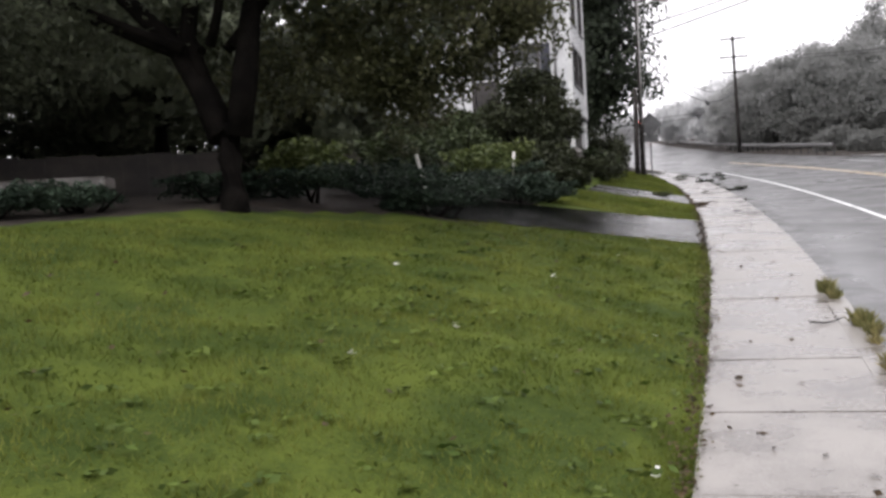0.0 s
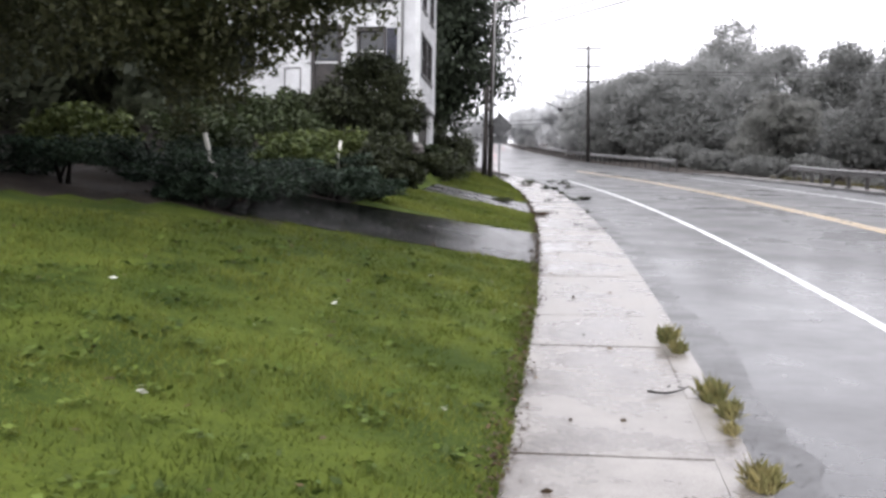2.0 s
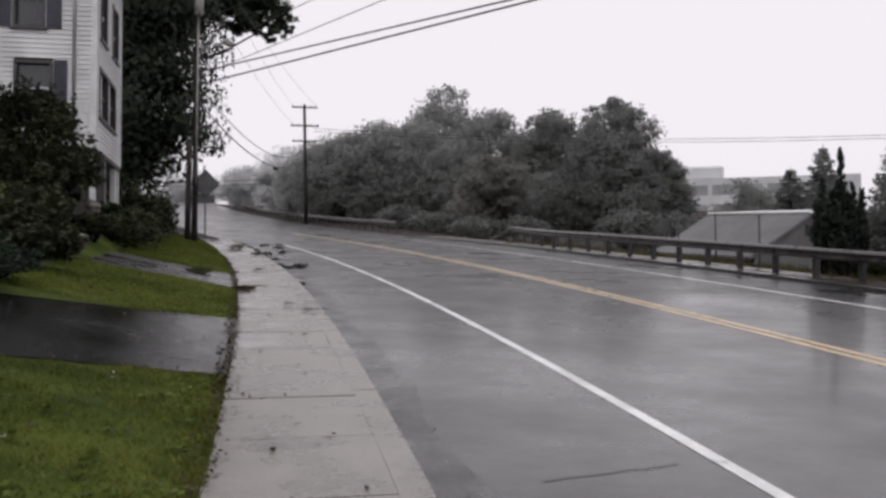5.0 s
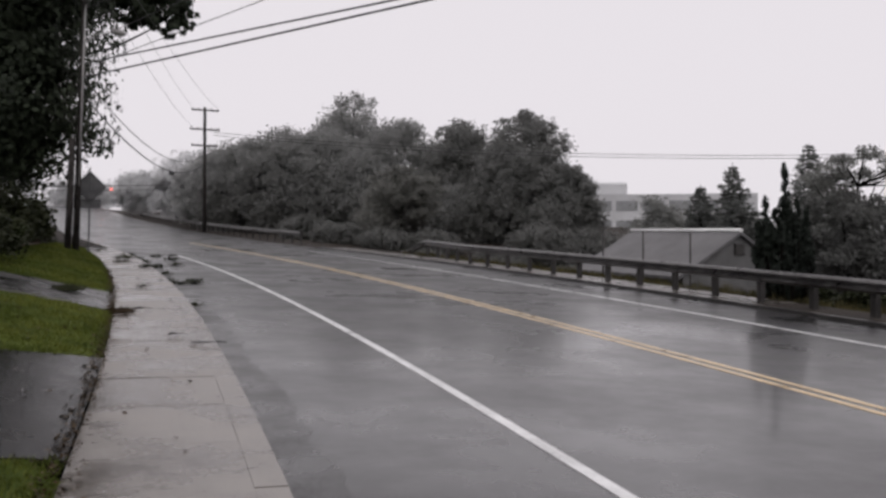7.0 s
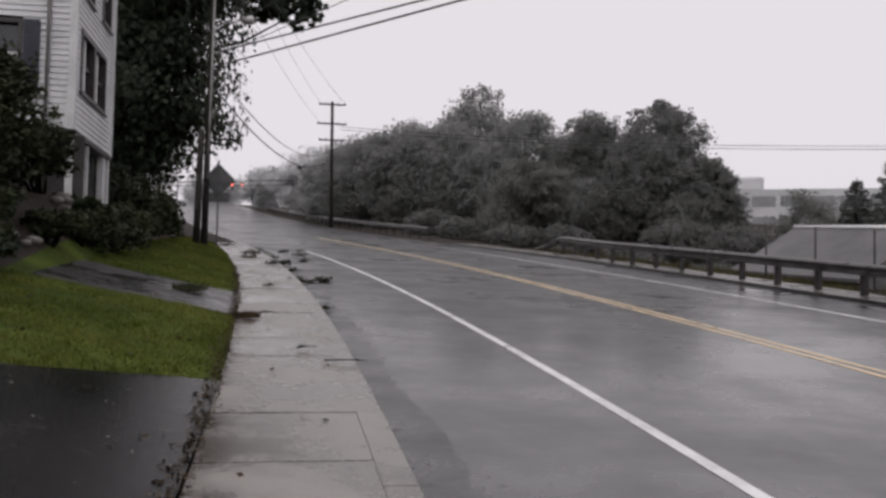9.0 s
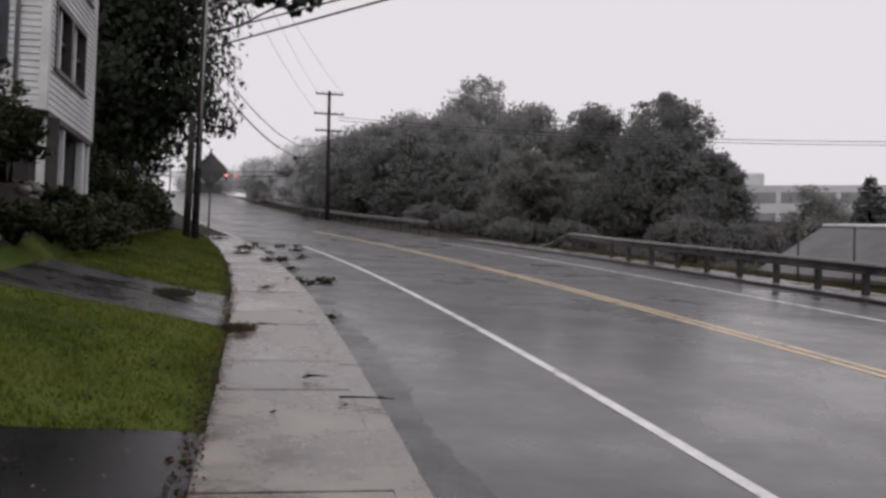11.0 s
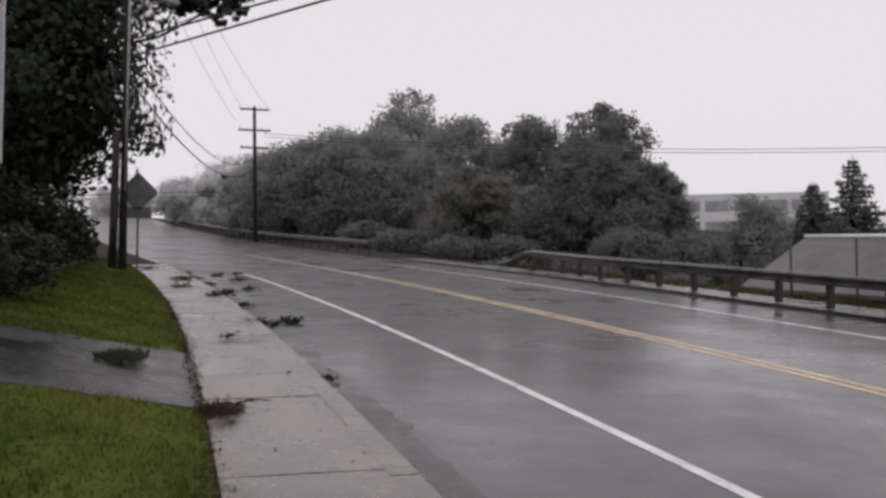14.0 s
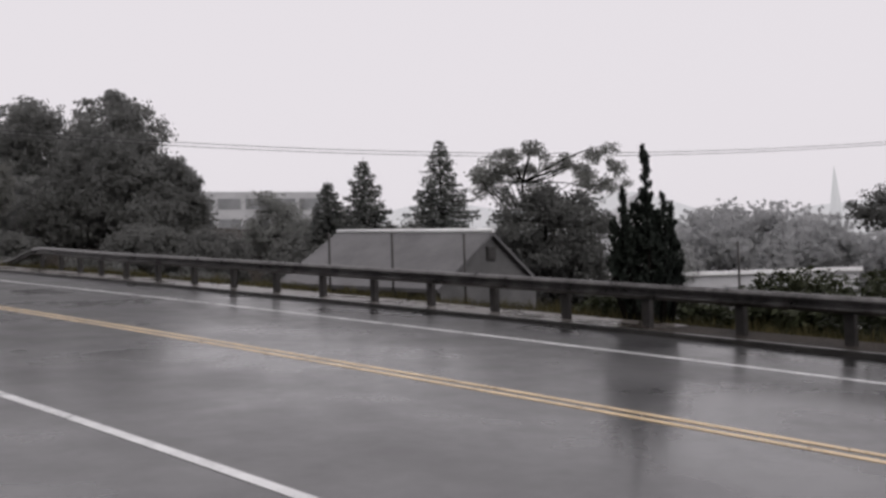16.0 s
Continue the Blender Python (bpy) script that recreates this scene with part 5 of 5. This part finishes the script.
def tuft(x, y, z, r, n, h, mat, name, label, category):
    a = RNG.uniform(0, 6.283, n)
    rr = r * RNG.random(n) ** 0.6
    root = np.stack([rr * np.cos(a), rr * np.sin(a) * 1.6, np.zeros(n)], 1)
    b = RNG.uniform(0, 6.283, n)
    lean = np.stack([np.cos(b), np.sin(b), np.zeros(n)], 1) * RNG.uniform(0.05, 0.6, n)[:, None] * h + RNG.normal(size=(n, 3)) * 0.02
    w = np.stack([-np.sin(a), np.cos(a), np.zeros(n)], 1) * 0.006
    hh = h * RNG.uniform(0.4, 1.1, n)[:, None] * np.array((0, 0, 1))
    v = np.stack([root - w, root + w, root + lean * 0.5 + hh * 0.7 + w * 0.7, root + lean + hh], 1).reshape(-1, 3)
    t = thing(name, label, category, (x, y, z), group="weeds along the kerb")
    raw("clump", v, np.arange(4 * n).reshape(n, 4), mat, t)


for x, y, r, n, h in ((1.19, 9.5, 0.06, 260, 0.13), (1.22, 9.15, 0.05, 180, 0.09), (1.24, 7.85, 0.07, 300, 0.13), (1.27, 7.5, 0.05, 200, 0.1), (1.2, 6.4, 0.07, 280, 0.11), (1.26, 5.6, 0.05, 160, 0.07), (1.3, 5.0, 0.06, 160, 0.08), (1.22, 7.2, 0.04, 100, 0.06)):
    tuft(x, y, float(plane(x, y)) + 0.11, r, int(n * 1.4), h, ROUGHGRASS, "weed_tuft", "straggly green and yellow weeds in the kerb joint", "weeds")
tuft(0.17, 22.85, float(plane(0, 22.85)) + 0.11, 0.2, 900, 0.06, DEADLEAF, "grass_tuft", "dark clump of torn grass and leaves by the path", "grass clump")
tuft(-0.72, 24.7, float(land(-0.72, 24.7)) + 0.012, 0.26, 700, 0.1, LEAF_DARK, "leaf_heap", "dark heap of torn leaves on the path", "leaf heap")


def lawn(n, keep, h, name, label, mat=GRASS):
    x, y = keep(n)
    z = land(x, y)
    k = len(x)
    a = RNG.uniform(0, 6.283, k)
    tall = np.array([noise.noise((p * 2.2, q * 2.2, 0.3)) + 0.6 * noise.noise((p * 7, q * 7, 4.1)) for p, q in zip(x, y)])
    hh = h * RNG.uniform(0.5, 1.3, k) * (1 + 0.9 * tall)
    root = np.stack([x, y, z - 0.004], 1)
    w = np.stack([np.cos(a), np.sin(a), 0 * a], 1) * (0.0035 + 0.001 * np.hypot(x, y) * 0.25)[:, None]
    tip = root + np.stack([RNG.normal(size=k) * 0.02, RNG.normal(size=k) * 0.02, hh], 1)
    v = np.stack([root - w, root + w, tip], 1).reshape(-1, 3)
    return raw(name, v, np.arange(3 * k).reshape(k, 3), mat, None, label, "stuff", category="grass")


def front(n):
    y = -2 + 16.2 * RNG.random(n) ** 1.0
    x = 0.17 - 7.5 * RNG.random(n) ** 1.15
    edge = np.where(y < 12.2, -3.0 - (12.2 - y) * 0.57, -3.0)
    dn = 12.3 + (x + 3.0) * 0.57 + 0.06 * np.sin(9 * x)
    ok = (x > edge + 0.1 * np.sin(5 * y)) & (y < dn)
    return x[ok], y[ok]


def upper(n):
    y = 17.2 + 31 * RNG.random(n) ** 1.2
    o = 0.15 - 2.8 * RNG.random(n)
    o = np.where(y > 26, np.minimum(o, 0.14 + 0.1 * np.sin(y)), o)
    x = o + bend(y)
    path = (y > 22.95 + 0.24 * (x - 0.12) + 0.07 * np.sin(6 * x)) & (y < 26.0 + 0.2 * x - 0.06 * np.sin(5 * x))
    ok = (y > 18.15 + 0.75 * (x - 0.17)) & ~path & (x > -2.5 - 0.02 * (y - 18)) & ((y < 26) | (o < 0.2 - 0.35 * np.clip(27.2 - y, 0, 1.2)))
    return x[ok], y[ok]


lawn(170000, front, 0.034, "grass", "short wet green lawn grass")
lawn(80000, upper, 0.04, "grass", "short wet green lawn grass beside the house")


VERGEGRASS = material("verge_blades", (0.036, 0.034, 0.015), (0.11, 0.095, 0.044), 0.6, 0.8, 9, 0, spec=0.1, each=0.35, translucent=0.2)


def far_verge(n):
    y = 5 + 45 * RNG.random(n)
    o = 14.0 + 2.4 * RNG.random(n)
    return o + bend(y), y


lawn(42000, far_verge, 0.2, "verge_grass", "rough grass behind the guard rail", VERGEGRASS)

n = 7000
y = RNG.uniform(2, 44, n)
o = 1.4 + np.abs(RNG.normal(size=n)) * 0.2 * (1 + np.array([0.9 * noise.noise((0.0, q * 0.8, 7.0)) for q in y]))
x = o + bend(y)
v, f = leaf_quads(np.stack([x, y, plane(x, y)], 1), 0.0095, 0.1)
v[:, 2] = plane(v[:, 0], v[:, 1]) + 0.008
raw("gutter_grit", v, f, GRIT, None, "dark grit and leaf crumbs along the gutter", "stuff", category="grit")

# brown leaves and dirt creeping over the pavement from the lawn
n = 5000
y = RNG.uniform(1, 34, n)
wide = 0.035 + 0.05 * np.array([max(0.0, noise.noise((3.0, q * 0.9, 1.0)) + 0.15) for q in y])
x = 0.15 + RNG.normal(size=n) * wide + bend(y)
zz = np.where(x - bend(y) > 0.18, plane(x, y) + 0.12, land(x, y) + 0.02)
v, f = leaf_quads(np.stack([x, y, zz], 1), 0.016, 0.15)
raw("leaf_litter", v, f, DEADLEAF, None, "brown fallen leaves and dirt along the lawn's edge", "stuff", category="leaves")
n = 700
y = RNG.uniform(1, 34, n)
x = RNG.uniform(-4.3, 1.2, n) + bend(y)
zz = np.where(x - bend(y) > 0.18, plane(x, y) + 0.12, land(x, y) + 0.035)
v, f = leaf_quads(np.stack([x, y, zz], 1), 0.024, 0.15)
raw("leaf_litter", v, f, DEADLEAF, None, "scattered brown fallen leaves", "stuff", category="leaves")

# broad-leaved weeds among the lawn grass
WEED = foliage("lawn_weed_leaves", (0.04, 0.066, 0.012), (0.095, 0.125, 0.024), 0.4)
wv = []
for k in range(260):
    y = RNG.uniform(1.5, 13.5)
    x = RNG.uniform(-3.2, 0.1)
    if y > 13.6 + 0.57 * x or x < -2.8 - 0.5 * max(0.0, 12 - y):
        continue
    c = np.array((x, y, float(land(x, y)) + 0.03)) + RNG.normal(size=(9, 3)) * (0.05, 0.05, 0.008)
    wv.append(c)
v, f = leaf_quads(np.concatenate(wv), 0.03, 0.2)
raw("lawn_weeds", v, f, WEED, None, "broad-leaved weeds scattered through the lawn", "stuff", category="weeds")

n = 70
y = RNG.uniform(12.8, 18, n)
x = RNG.uniform(-3.0, 0.1, n)
ok = (y > 14.1 + 0.56 * (x - 0.17) + 0.1) & (y < 18.1 + 0.75 * (x - 0.17) - 0.1)
v, f = leaf_quads(np.stack([x, y, land(x, y) + 0.024], 1)[ok], 0.013, 0.1)
raw("driveway_litter", v, f, STONE, None, "wet pale leaf scraps on the driveway", "stuff", category="leaves")
for i, (x, y) in enumerate(((-0.85, 11.0), (-0.3, 7.0), (-1.6, 6.2), (-0.2, 4.2), (-2.6, 8.0), (-1.3, 8.9), (-0.6, 13.0), (-1.9, 5.0))):
    v, f = leaf_quads(np.zeros((3, 3)) + RNG.normal(size=(3, 3)) * 0.012, 0.024, 0.15)
    o = raw("pale_leaf", v, f, PALELEAF, None, "pale leaf turned over on the lawn", "", category="leaf")
    o.location = at(x, y, 0.05)

# ---- pavement slabs and kerb stones ----
pavement = thing("pavement", "wet concrete pavement of square slabs", "pavement", kind="structure")
strip("bedding", 0.18, 1.39, -12, 60, 0.085, 0.2, EARTH, pavement, "dark dirt in the joints")
SLAB = 1.28
for k in range(-8, 34):
    y0 = 15.71 + SLAB * (k - 8)
    strip("slab", 0.185, 1.197, y0 + 0.011, y0 + SLAB - 0.011, 0.11 + 0.003 * math.sin(k * 2.3), 0.06, CONCRETE, pavement, stepy=0.66)
kerb = thing("kerb", "worn pale kerb stones along the pavement", "kerb", kind="structure")
for k in range(-8, 32):
    y0 = 15.2 + 1.83 * (k - 5)
    strip("kerb_stone", 1.2, 1.385, y0 + 0.005, y0 + 1.825, 0.109 + 0.003 * math.sin(k * 1.7), 0.25, CONCRETE, kerb, stepy=0.9)
